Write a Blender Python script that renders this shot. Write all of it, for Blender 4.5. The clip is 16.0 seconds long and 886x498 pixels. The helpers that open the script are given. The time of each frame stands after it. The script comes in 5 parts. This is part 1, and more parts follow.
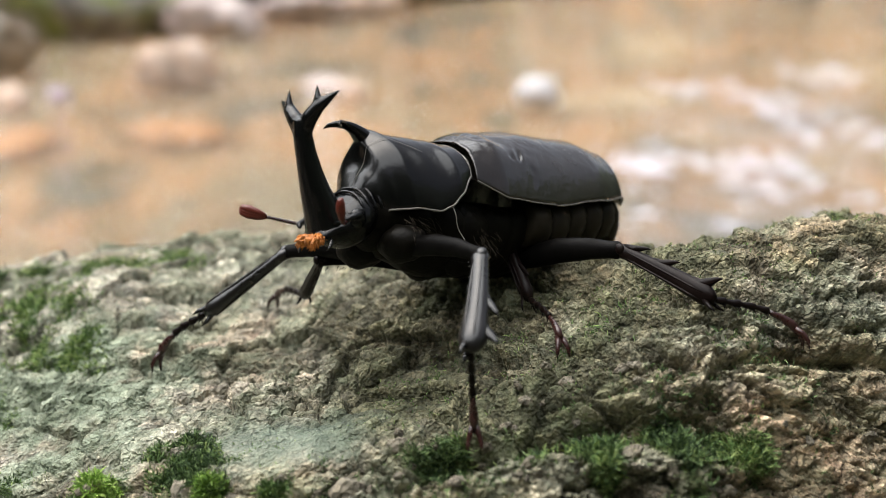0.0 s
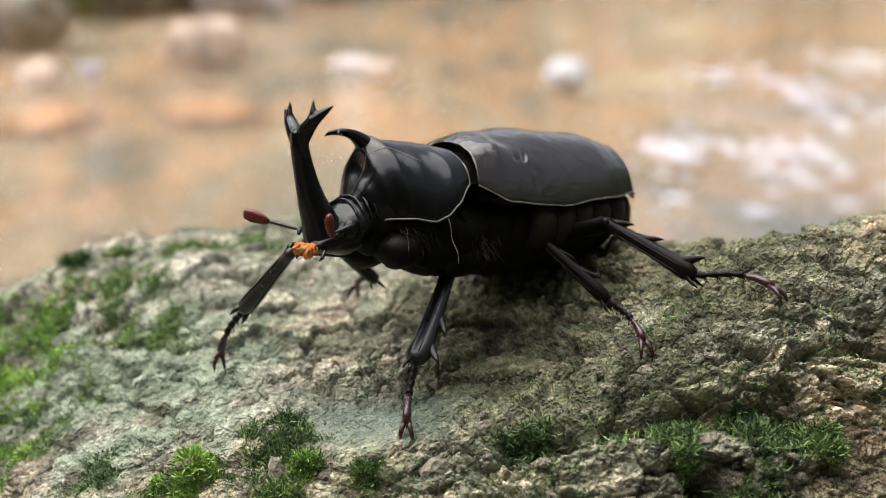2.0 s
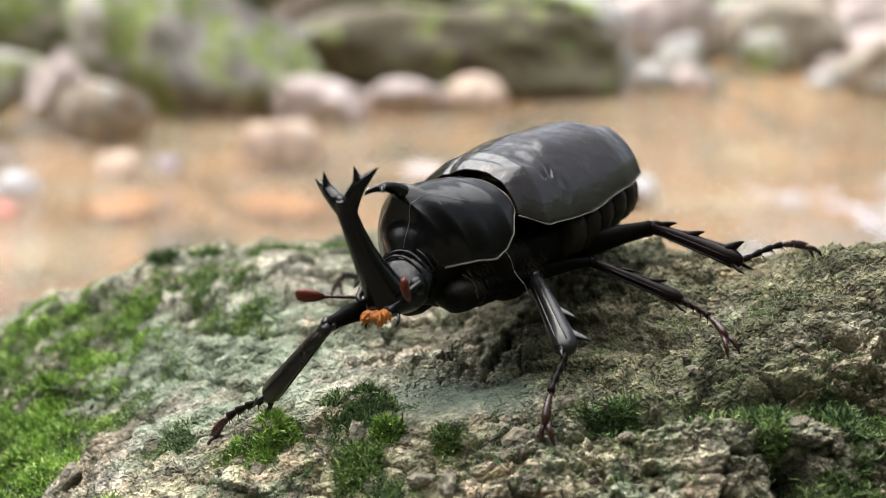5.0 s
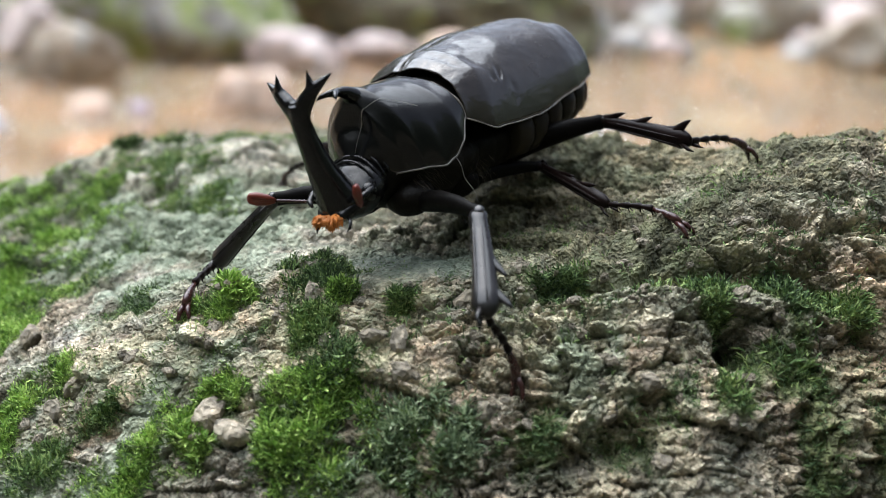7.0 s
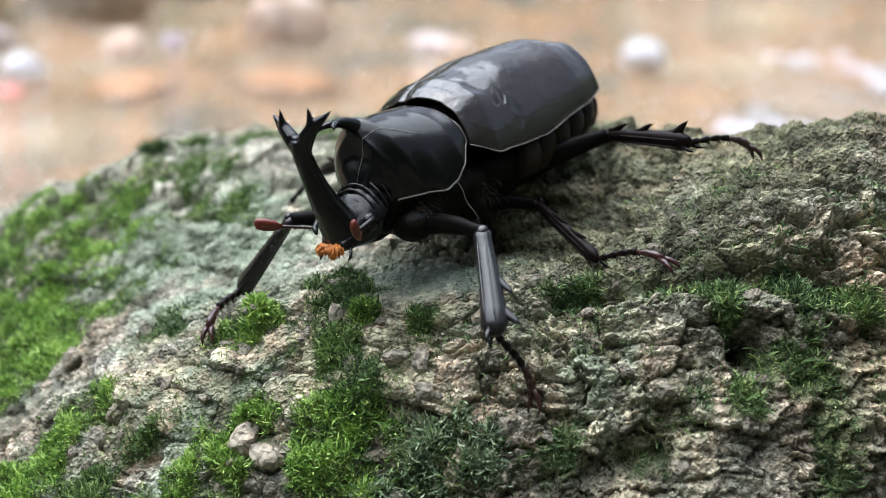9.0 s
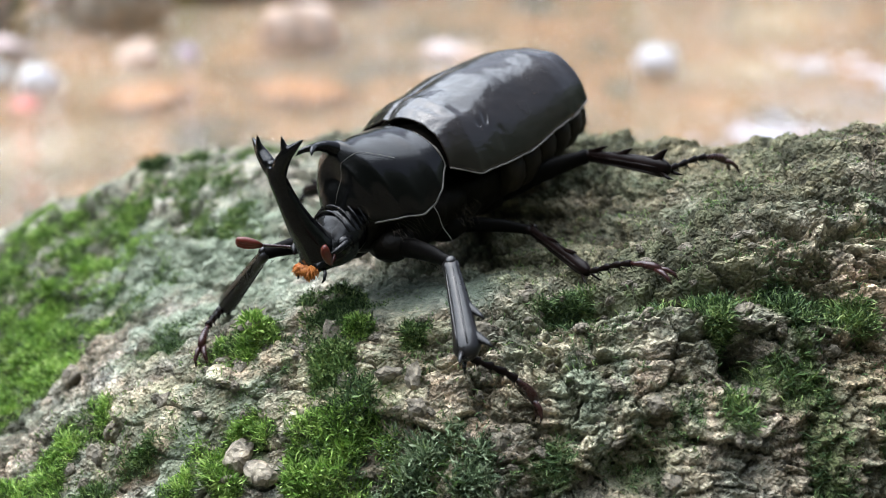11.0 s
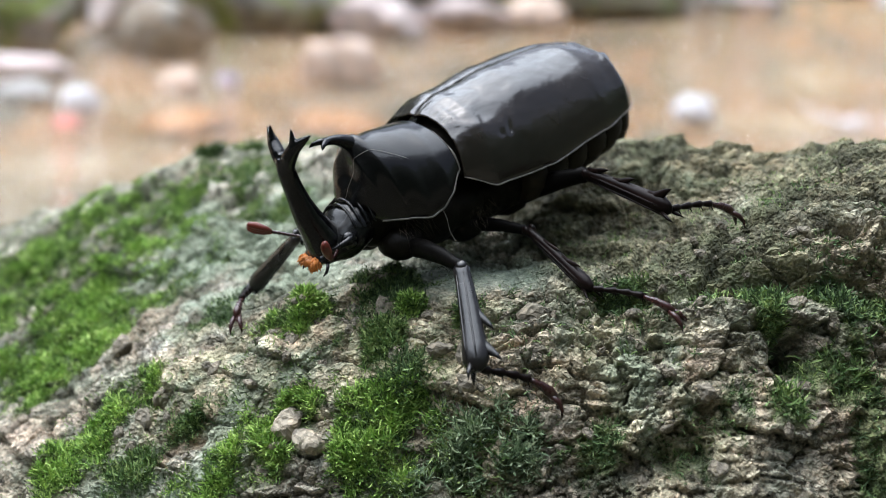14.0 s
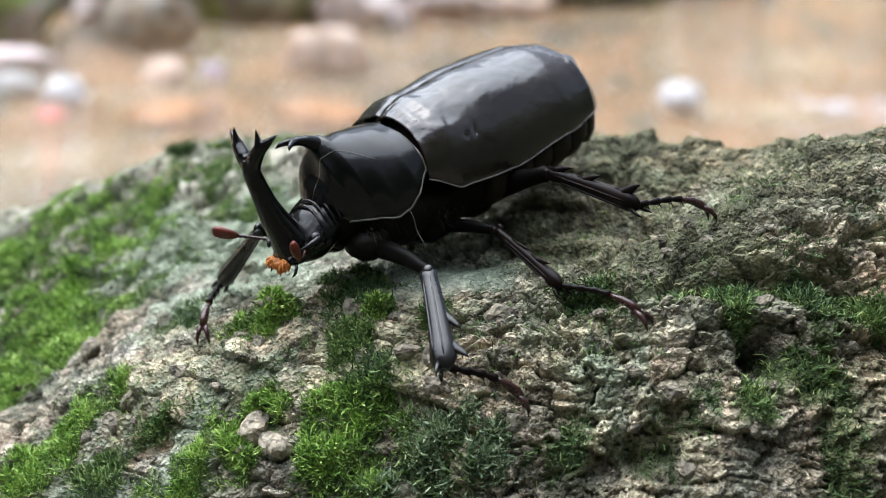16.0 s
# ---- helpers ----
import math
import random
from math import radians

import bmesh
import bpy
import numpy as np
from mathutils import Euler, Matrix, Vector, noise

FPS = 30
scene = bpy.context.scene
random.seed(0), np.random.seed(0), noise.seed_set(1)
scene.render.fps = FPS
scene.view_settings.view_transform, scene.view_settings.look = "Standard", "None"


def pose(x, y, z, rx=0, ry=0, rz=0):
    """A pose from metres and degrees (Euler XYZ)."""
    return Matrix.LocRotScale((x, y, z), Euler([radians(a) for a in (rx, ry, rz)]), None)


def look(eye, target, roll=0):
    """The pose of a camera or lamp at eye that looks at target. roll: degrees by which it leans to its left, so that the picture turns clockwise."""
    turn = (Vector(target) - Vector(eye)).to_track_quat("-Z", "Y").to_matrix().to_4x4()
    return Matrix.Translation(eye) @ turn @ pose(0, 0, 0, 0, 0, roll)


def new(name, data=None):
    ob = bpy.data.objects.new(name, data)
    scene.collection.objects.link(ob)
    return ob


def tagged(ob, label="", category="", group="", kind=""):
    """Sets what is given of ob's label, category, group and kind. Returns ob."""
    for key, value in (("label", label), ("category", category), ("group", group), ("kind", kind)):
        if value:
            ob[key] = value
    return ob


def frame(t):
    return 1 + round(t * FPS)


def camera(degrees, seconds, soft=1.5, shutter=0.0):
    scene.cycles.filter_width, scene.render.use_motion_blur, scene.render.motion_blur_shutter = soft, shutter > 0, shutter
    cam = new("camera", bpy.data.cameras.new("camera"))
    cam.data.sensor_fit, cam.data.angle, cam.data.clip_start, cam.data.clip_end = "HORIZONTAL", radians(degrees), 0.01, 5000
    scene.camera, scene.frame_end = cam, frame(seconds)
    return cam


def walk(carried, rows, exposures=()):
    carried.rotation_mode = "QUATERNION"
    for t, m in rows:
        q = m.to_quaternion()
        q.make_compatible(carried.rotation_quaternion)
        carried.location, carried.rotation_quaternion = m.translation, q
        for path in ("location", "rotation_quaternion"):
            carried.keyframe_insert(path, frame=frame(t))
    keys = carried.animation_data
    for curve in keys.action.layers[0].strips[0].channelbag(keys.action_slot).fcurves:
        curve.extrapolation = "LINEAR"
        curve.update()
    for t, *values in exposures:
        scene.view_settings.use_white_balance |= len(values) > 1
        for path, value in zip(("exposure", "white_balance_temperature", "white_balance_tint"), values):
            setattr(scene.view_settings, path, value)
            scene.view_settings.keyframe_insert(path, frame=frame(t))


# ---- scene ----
# ---- the camera and its way ----
cam = camera(39.23, 16.0, 0.8)
cam.data.dof.use_dof = True
cam.data.dof.focus_distance, cam.data.dof.aperture_fstop = 0.143, 20.0
walk(cam, [
    (0, look((0.00089, -0.14481, 0.04345), (0.02000, 0.02525, -0.01234), 0.83)),
    (0.5, look((-0.00269, -0.14686, 0.04293), (0.01675, 0.02333, -0.01239), 0.95)),
    (1, look((-0.00274, -0.14679, 0.04645), (0.01573, 0.02367, -0.00833), 1.02)),
    (1.5, look((-0.00600, -0.14848, 0.04627), (0.01212, 0.02202, -0.00852), 1.79)),
    (2, look((-0.00730, -0.14939, 0.04647), (0.00902, 0.01999, -0.01221), 1.55)),
    (2.5, look((-0.00981, -0.15015, 0.04837), (0.00402, 0.01766, -0.01524), 0.53)),
    (3, look((-0.01000, -0.15000, 0.05000), (0.00177, 0.01742, -0.01506), -0.00)),
    (3.2, look((-0.00988, -0.15026, 0.04986), (0.00159, 0.01743, -0.01457), -0.00)),
    (5.3, look((-0.01059, -0.15686, 0.02693), (-0.00307, 0.01828, -0.01394), 4.33)),
    (5.5, look((-0.01210, -0.15819, 0.02502), (-0.00393, 0.01680, -0.01639), 4.83)),
    (6, look((-0.01179, -0.15985, 0.02133), (-0.00269, 0.01559, -0.01785), 6.05)),
    (6.5, look((-0.01094, -0.16046, 0.01860), (0.00026, 0.01442, -0.02252), 6.34)),
    (7, look((-0.00822, -0.16071, 0.02068), (0.00343, 0.01274, -0.02598), 5.82)),
    (7.5, look((-0.00483, -0.16160, 0.02841), (0.00520, 0.01043, -0.02358), 4.51)),
    (8, look((-0.00453, -0.16082, 0.03231), (0.00406, 0.00997, -0.02387), 3.08)),
    (8.5, look((-0.00460, -0.16055, 0.03287), (0.00304, 0.00967, -0.02514), 2.33)),
    (9, look((-0.00565, -0.16097, 0.03431), (0.00008, 0.00860, -0.02581), 2.04)),
    (9.2, look((-0.00663, -0.16163, 0.03331), (-0.00138, 0.00810, -0.02639), 2.24)),
    (11.3, look((-0.00261, -0.16107, 0.03687), (0.00012, 0.00893, -0.02224), 1.10)),
    (11.5, look((-0.00419, -0.16196, 0.03760), (-0.00226, 0.00810, -0.02137), 1.16)),
    (12, look((-0.00536, -0.16286, 0.03599), (-0.00614, 0.00732, -0.02264), 1.51)),
    (12.5, look((-0.00550, -0.16421, 0.03134), (-0.00659, 0.00689, -0.02456), 2.64)),
    (13, look((-0.00524, -0.16468, 0.02868), (-0.00514, 0.00736, -0.02426), 3.40)),
    (13.5, look((-0.00516, -0.16424, 0.03106), (-0.00509, 0.00788, -0.02162), 3.16)),
    (14, look((-0.00604, -0.16499, 0.02875), (-0.00683, 0.00695, -0.02452), 3.71)),
    (14.5, look((-0.00522, -0.16439, 0.02918), (-0.00614, 0.00716, -0.02531), 3.96)),
    (15, look((-0.00412, -0.16403, 0.03036), (-0.00441, 0.00706, -0.02559), 3.58)),
    (15.5, look((-0.00411, -0.16410, 0.03042), (-0.00388, 0.00707, -0.02526), 3.42)),
    (16, look((-0.00338, -0.16380, 0.03020), (-0.00265, 0.00762, -0.02473), 3.35)),
], ((0.0, 0.50, 6800, 10), (3.2, 0.53, 6800, 10), (5.5, 0.66, 6800, 10), (6.4, 0.69, 6350, 10), (9.0, 0.72, 6050, 10), (12.0, 0.65, 6050, 10), (16.0, 0.69, 6080, 10)))

# ---- light ----
SUN_ELEV, SUN_TURN = 66.0, 302.0
world = bpy.data.worlds.new("sky")
scene.world = world
world.use_nodes = True
wn = world.node_tree.nodes
sky = wn.new("ShaderNodeTexSky")
sky.sky_type = "NISHITA"
sky.sun_disc = False
sky.sun_elevation, sky.sun_rotation = radians(SUN_ELEV), radians(SUN_TURN)
sky.air_density, sky.dust_density, sky.ozone_density = 0.8, 4.0, 0.4
haze = wn.new("ShaderNodeHueSaturation")
haze.inputs["Saturation"].default_value = 0.5
world.node_tree.links.new(sky.outputs[0], haze.inputs["Color"])
world.node_tree.links.new(haze.outputs[0], wn["Background"].inputs[0])
wn["Background"].inputs[1].default_value = 0.18
sun = new("sun", bpy.data.lights.new("sun", "SUN"))
sun.data.energy, sun.data.angle, sun.data.color = 3.8, radians(86), (0.92, 0.98, 1.03)
sun.matrix_world = look((0, 0, 3), (0, 0, 0)) if SUN_ELEV > 89 else look(
    (3 * math.sin(radians(SUN_TURN)) * math.cos(radians(SUN_ELEV)), 3 * math.cos(radians(SUN_TURN)) * math.cos(radians(SUN_ELEV)), 3 * math.sin(radians(SUN_ELEV))), (0, 0, 0))


# ---- materials ----
def material(name, rough=0.5, metal=0.0):
    m = bpy.data.materials.new(name)
    m.use_nodes = True
    b = m.node_tree.nodes["Principled BSDF"]
    b.inputs["Roughness"].default_value, b.inputs["Metallic"].default_value = rough, metal
    return m, m.node_tree.nodes, m.node_tree.links, b


def node(ns, kind, **values):
    n = ns.new("ShaderNode" + kind)
    for k, v in values.items():
        n.inputs[k.replace("_", " ")].default_value = v
    return n


def ramp(ns, ls, source, stops, linear=True):
    r = ns.new("ShaderNodeValToRGB")
    r.color_ramp.interpolation = "LINEAR" if linear else "CONSTANT"
    els = r.color_ramp.elements
    els[0].position, els[0].color = stops[0][0], (*stops[0][1], 1)
    els[1].position, els[1].color = stops[-1][0], (*stops[-1][1], 1)
    for at, c in stops[1:-1]:
        els.new(at).color = (*c, 1)
    ls.new(source, r.inputs[0])
    return r.outputs[0]


def blend(ns, ls, fac, a, b, how="MIX"):
    m = ns.new("ShaderNodeMixRGB")
    m.blend_type = how
    for i, v in enumerate((fac, a, b)):
        if isinstance(v, (int, float)):
            m.inputs[i].default_value = v
        elif isinstance(v, tuple):
            m.inputs[i].default_value = (*v, 1)
        else:
            ls.new(v, m.inputs[i])
    return m.outputs[0]


def noise_out(ns, ls, coords, scale, detail=4.0, rough=0.55, distort=0.0):
    n = node(ns, "TexNoise", Scale=scale, Detail=detail, Roughness=rough, Distortion=distort)
    ls.new(coords, n.inputs["Vector"])
    return n.outputs[0]


def node_colour(ns, ls, coords, scale):
    n = node(ns, "TexNoise", Scale=scale, Detail=2.0)
    ls.new(coords, n.inputs["Vector"])
    return n.outputs["Color"]


def bump(ns, ls, b, height, strength, distance):
    n = node(ns, "Bump", Strength=strength, Distance=distance)
    ls.new(height, n.inputs["Height"])
    ls.new(n.outputs[0], b.inputs["Normal"])


def plain(name, colour, rough=0.5, vary=0.25, scale=900.0, relief=0.2, depth=0.0001, coat=0.0):
    """A surface of one hue with grain at two scales."""
    m, ns, ls, b = material(name, rough)
    pos = ns.new("ShaderNodeTexCoord").outputs["Object"]
    fine, wide = noise_out(ns, ls, pos, scale), noise_out(ns, ls, pos, scale / 7, 3)
    both = blend(ns, ls, 0.5, fine, wide)
    lo, hi = tuple(c * (1 - vary) for c in colour), tuple(min(1, c * (1 + vary)) for c in colour)
    ls.new(ramp(ns, ls, both, [(0.3, lo), (0.7, hi)]), b.inputs["Base Color"])
    if rough < 0.9:
        ls.new(ramp(ns, ls, both, [(0.3, (rough * 0.8,) * 3), (0.7, (min(1, rough * 1.25),) * 3)]), b.inputs["Roughness"])
    b.inputs["Coat Weight"].default_value = coat
    bump(ns, ls, b, fine, relief, depth)
    return m


def rock_material(name, offset=0.0, green=0.5, unit=1.0, stained=False, tone=(0.66, 0.60, 0.52)):
    """Weathered conglomerate: tan, grey and pinkish grains with algae stains. unit: size of the grain against the near boulder."""
    m, ns, ls, b = material(name, 0.88)
    tc = ns.new("ShaderNodeTexCoord")
    move = node(ns, "Mapping")
    move.inputs["Location"].default_value = (offset, offset * 0.7, 0)
    ls.new(tc.outputs["Object"], move.inputs[0])
    pos = move.outputs[0]
    wide = noise_out(ns, ls, pos, 45 / unit, 5, 0.6, 0.6)
    mid = noise_out(ns, ls, pos, 260 / unit, 5, 0.65)
    fine = noise_out(ns, ls, pos, 1500 / unit, 4, 0.75)
    grain = ramp(ns, ls, mid, [(0.30, (0.20, 0.19, 0.165)), (0.42, (0.335, 0.32, 0.29)), (0.54, (0.44, 0.425, 0.39)), (0.68, (0.59, 0.575, 0.54))])
    pink = ramp(ns, ls, wide, [(0.35, (0.80, 0.86, 0.78)), (0.50, (1.0, 1.0, 1.0)), (0.66, (1.18, 1.0, 0.92))])
    colour = blend(ns, ls, 1.0, grain, pink, "MULTIPLY")
    speck = ramp(ns, ls, fine, [(0.36, (0.40, 0.40, 0.37)), (0.5, (0.95, 0.95, 0.93)), (0.62, (1.4, 1.38, 1.34))])
    colour = blend(ns, ls, 0.55, colour, speck, "MULTIPLY")
    shift = blend(ns, ls, 0.0012 * unit, pos, node_colour(ns, ls, pos, 700 / unit), "ADD")
    chips = []
    for size, least, most in ((900, 0.70, 1.25), (2000, 0.76, 1.2)):
        cell = node(ns, "TexVoronoi", Scale=size / unit)
        ls.new(shift, cell.inputs["Vector"])
        chips.append(cell.outputs["Distance"])
        shade = ns.new("ShaderNodeSeparateColor")
        ls.new(cell.outputs["Color"], shade.inputs[0])
        colour = blend(ns, ls, 1.0, colour, ramp(ns, ls, shade.outputs[0], [(0.0, (least,) * 3), (1.0, (most, most * 0.985, most * 0.95))]), "MULTIPLY")
    algae = noise_out(ns, ls, pos, 75 / unit, 6, 0.7, 0.8)
    mask = ramp(ns, ls, algae, [(0.60 - 0.18 * green, (0, 0, 0)), (0.76 - 0.14 * green, (1, 1, 1))])
    tint = ramp(ns, ls, mid, [(0.3, (0.045, 0.060, 0.036)), (0.7, (0.25, 0.295, 0.20))])
    soft = blend(ns, ls, 1.0, mask, (0.75, 0.75, 0.75), "MULTIPLY")
    colour = blend(ns, ls, soft, colour, tint)
    if not stained:
        colour = blend(ns, ls, 1.0, colour, tone, "MULTIPLY")
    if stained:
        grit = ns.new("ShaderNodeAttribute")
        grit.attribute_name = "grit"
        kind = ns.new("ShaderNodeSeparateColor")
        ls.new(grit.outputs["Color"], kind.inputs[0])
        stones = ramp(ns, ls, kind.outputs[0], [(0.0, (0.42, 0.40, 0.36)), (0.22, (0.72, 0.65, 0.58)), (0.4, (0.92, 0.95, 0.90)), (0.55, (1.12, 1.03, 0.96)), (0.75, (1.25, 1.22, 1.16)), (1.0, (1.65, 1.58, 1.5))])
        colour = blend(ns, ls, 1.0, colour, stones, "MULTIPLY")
        # a darker colour along the flake edges
        edge_dark = ramp(ns, ls, fine, [(0.35, (0.022, 0.022, 0.012)), (0.65, (0.12, 0.115, 0.065))])
        colour = blend(ns, ls, kind.outputs[1], colour, edge_dark)
        # the olive tint darkens for crust and for painted shade round the beetle
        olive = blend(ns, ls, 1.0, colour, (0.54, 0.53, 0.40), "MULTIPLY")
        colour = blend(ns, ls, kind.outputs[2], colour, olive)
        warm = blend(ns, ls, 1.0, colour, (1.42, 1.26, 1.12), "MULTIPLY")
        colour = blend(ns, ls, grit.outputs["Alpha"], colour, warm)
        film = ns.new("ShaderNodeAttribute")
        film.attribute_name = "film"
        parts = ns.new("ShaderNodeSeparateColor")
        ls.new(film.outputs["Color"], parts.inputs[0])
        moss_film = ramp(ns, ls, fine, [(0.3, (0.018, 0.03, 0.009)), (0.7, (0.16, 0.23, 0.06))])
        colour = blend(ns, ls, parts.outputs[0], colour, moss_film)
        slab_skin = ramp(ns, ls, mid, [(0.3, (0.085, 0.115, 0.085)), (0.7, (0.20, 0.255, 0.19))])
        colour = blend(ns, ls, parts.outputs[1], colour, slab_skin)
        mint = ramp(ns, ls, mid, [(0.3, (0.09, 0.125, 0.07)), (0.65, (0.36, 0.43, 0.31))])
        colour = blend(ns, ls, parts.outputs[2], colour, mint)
    ls.new(colour, b.inputs["Base Color"])
    high = blend(ns, ls, 0.6, mid, fine)
    high = blend(ns, ls, 0.45, high, chips[0])
    high = blend(ns, ls, 0.35, high, chips[1])
    bump(ns, ls, b, high, 1.0, 0.0018 * unit)
    return m


def chitin(name, colour, rough, pits=0.25, scale=1400.0, depth=0.00009):
    m, ns, ls, b = material(name, rough)
    pos = ns.new("ShaderNodeTexCoord").outputs["Object"]
    fine, wide = noise_out(ns, ls, pos, scale, 3), noise_out(ns, ls, pos, 160, 4)
    ls.new(ramp(ns, ls, wide, [(0.3, tuple(c * 0.6 for c in colour)), (0.7, tuple(c * 1.5 for c in colour))]), b.inputs["Base Color"])
    ls.new(ramp(ns, ls, blend(ns, ls, 0.35, wide, fine), [(0.3, (rough * 0.75,) * 3), (0.7, (rough * 1.5,) * 3)]), b.inputs["Roughness"])
    b.inputs["IOR"].default_value = 1.5
    bump(ns, ls, b, blend(ns, ls, 0.3, fine, wide), pits, depth)
    return m


CHITIN = chitin("black_chitin", (0.0018, 0.0018, 0.0019), 0.18, 0.35, 1800)
HEAD = chitin("head_chitin", (0.004, 0.004, 0.0042), 0.24, 0.9, 520, 0.0003)
ELYTRA = chitin("elytra_chitin", (0.011, 0.0078, 0.0058), 0.20, 1.0, 600, 0.00020)
ELYTRA.node_tree.nodes["Principled BSDF"].inputs["IOR"].default_value = 1.5
LEG = chitin("leg_chitin", (0.005, 0.0042, 0.0042), 0.26, 0.5, 1500)
TARSUS = chitin("reddish_chitin", (0.022, 0.006, 0.005), 0.22, 0.35, 2200)
UNDER = chitin("underside_chitin", (0.005, 0.0042, 0.003), 0.45, 1.0, 420, 0.0004)
UNDER.node_tree.nodes["Principled BSDF"].inputs["Specular IOR Level"].default_value = 0.07
for dim, level, wet in ((ELYTRA, 0.44, 0.35), (CHITIN, 0.27, 0.10), (HEAD, 0.20, 0.1), (LEG, 0.35, 0.25)):
    dim.node_tree.nodes["Principled BSDF"].inputs["Coat Weight"].default_value = wet
    dim.node_tree.nodes["Principled BSDF"].inputs["Coat Roughness"].default_value = 0.13
    dim.node_tree.nodes["Principled BSDF"].inputs["Specular IOR Level"].default_value = level
# leg chitin made darker and duller, for the shade under the body
FEMUR = chitin("shaded_femur_chitin", (0.0025, 0.0022, 0.002), 0.36, 0.8, 1200)
FEMUR.node_tree.nodes["Principled BSDF"].inputs["Specular IOR Level"].default_value = 0.05
FLANK = chitin("flank_skin", (0.016, 0.012, 0.007), 0.6, 1.0, 500)
FLANK.node_tree.nodes["Principled BSDF"].inputs["Specular IOR Level"].default_value = 0.15
RIM = plain("pale_rim", (0.11, 0.10, 0.085), 0.3, 0.3, 2500)
CLUB = plain("reddish_club", (0.10, 0.013, 0.006), 0.35, 0.3, 3000)
BRUSH = plain("orange_bristle", (0.46, 0.15, 0.02), 0.6, 0.4, 4000)
FIBRE = plain("pale_fibre", (0.20, 0.185, 0.16), 0.5, 0.2, 4000)
HAIR = plain("tan_bristle", (0.06, 0.045, 0.028), 0.6, 0.3, 4000)
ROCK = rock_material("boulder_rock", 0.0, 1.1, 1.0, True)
PEBBLE = rock_material("pebble_rock", 0.31, 0.3)
PALE_PEBBLE = rock_material("pale_pebble_rock", 0.17, 0.1, tone=(0.70, 0.64, 0.56))


def moss_material(name, low, mid, high):
    """Moss leaves, each of its own shade, over patches of older and fresher growth."""
    m, ns, ls, b = material(name, 0.7)
    pos = ns.new("ShaderNodeTexCoord").outputs["Object"]
    leaf = ns.new("ShaderNodeNewGeometry").outputs["Random Per Island"]
    both = blend(ns, ls, 0.55, leaf, noise_out(ns, ls, pos, 260, 3, 0.6))
    ls.new(ramp(ns, ls, both, [(0.25, low), (0.5, mid), (0.72, high)]), b.inputs["Base Color"])
    b.inputs["Specular IOR Level"].default_value = 0.3
    return m


SHIN = chitin("brown_black_chitin", (0.0050, 0.0026, 0.0022), 0.30, 0.6, 1200)
SHIN.node_tree.nodes["Principled BSDF"].inputs["Specular IOR Level"].default_value = 0.11

MOSS = moss_material("moss_green", (0.030, 0.055, 0.018), (0.125, 0.215, 0.062), (0.34, 0.42, 0.15))
MOSS_BRIGHT = moss_material("moss_bright", (0.055, 0.105, 0.024), (0.25, 0.42, 0.085), (0.52, 0.66, 0.20))
MOSS_DARK = moss_material("moss_dark", (0.016, 0.030, 0.012), (0.075, 0.13, 0.048), (0.22, 0.31, 0.12))
MOSS_SAGE = moss_material("moss_sage", (0.035, 0.055, 0.032), (0.19, 0.27, 0.14), (0.50, 0.58, 0.37))


# ---- mesh helpers ----
def finish(name, bm, mat, smooth=True):
    me = bpy.data.meshes.new(name)
    bmesh.ops.recalc_face_normals(bm, faces=bm.faces)
    bm.to_mesh(me)
    bm.free()
    if smooth:
        me.polygons.foreach_set("use_smooth", [True] * len(me.polygons))
    me.materials.append(mat)
    return me


def part(name, bm, mat, parent, label="", smooth=True):
    ob = new(name, finish(name, bm, mat, smooth))
    ob.parent = parent
    return tagged(ob, label) if label else ob


def loft(bm, rings, cap=True, closed=True):
    """Joins rings of points (all of one length) by quads."""
    rows = [[bm.verts.new(p) for p in ring] for ring in rings]
    n = len(rows[0])
    for a, b in zip(rows, rows[1:]):
        for i in range(n if closed else n - 1):
            j = (i + 1) % n
            bm.faces.new((a[i], a[j], b[j], b[i]))
    if cap and closed:
        bm.faces.new(rows[0][::-1])
        bm.faces.new(rows[-1])
    return rows


def tube(bm, pts, radii, n=10, wide=1.0, side=None):
    """A round or flattened tube along pts. wide: width against thickness, across the direction side."""
    pts = [Vector(p) for p in pts]
    side = Vector(side) if side else Vector((0, 1, 0))
    rings = []
    for i, (p, r) in enumerate(zip(pts, radii)):
        way = (pts[min(i + 1, len(pts) - 1)] - pts[max(i - 1, 0)]).normalized()
        u = (side - way * side.dot(way)).normalized()
        v = way.cross(u)
        rings.append([p + u * (r * wide * math.cos(a)) + v * (r * math.sin(a)) for a in (2 * math.pi * k / n for k in range(n))])
    return loft(bm, rings)


def ellipsoid(bm, centre, size, u=16, v=10):
    got = bmesh.ops.create_uvsphere(bm, u_segments=u, v_segments=v, radius=1.0)["verts"]
    for w in got:
        w.co = Vector(centre) + Vector((w.co.x * size[0], w.co.y * size[1], w.co.z * size[2]))
    return got


def along(table, s):
    """Smooth value of a table of (position, value) at s."""
    for (a, p), (b, q) in zip(table, table[1:]):
        if s <= b:
            k = (s - a) / (b - a)
            k = k * k * (3 - 2 * k) * 0.5 + k * 0.5
            return p + (q - p) * k
    return table[-1][1]


# ---- the boulder ----
CM = 0.01
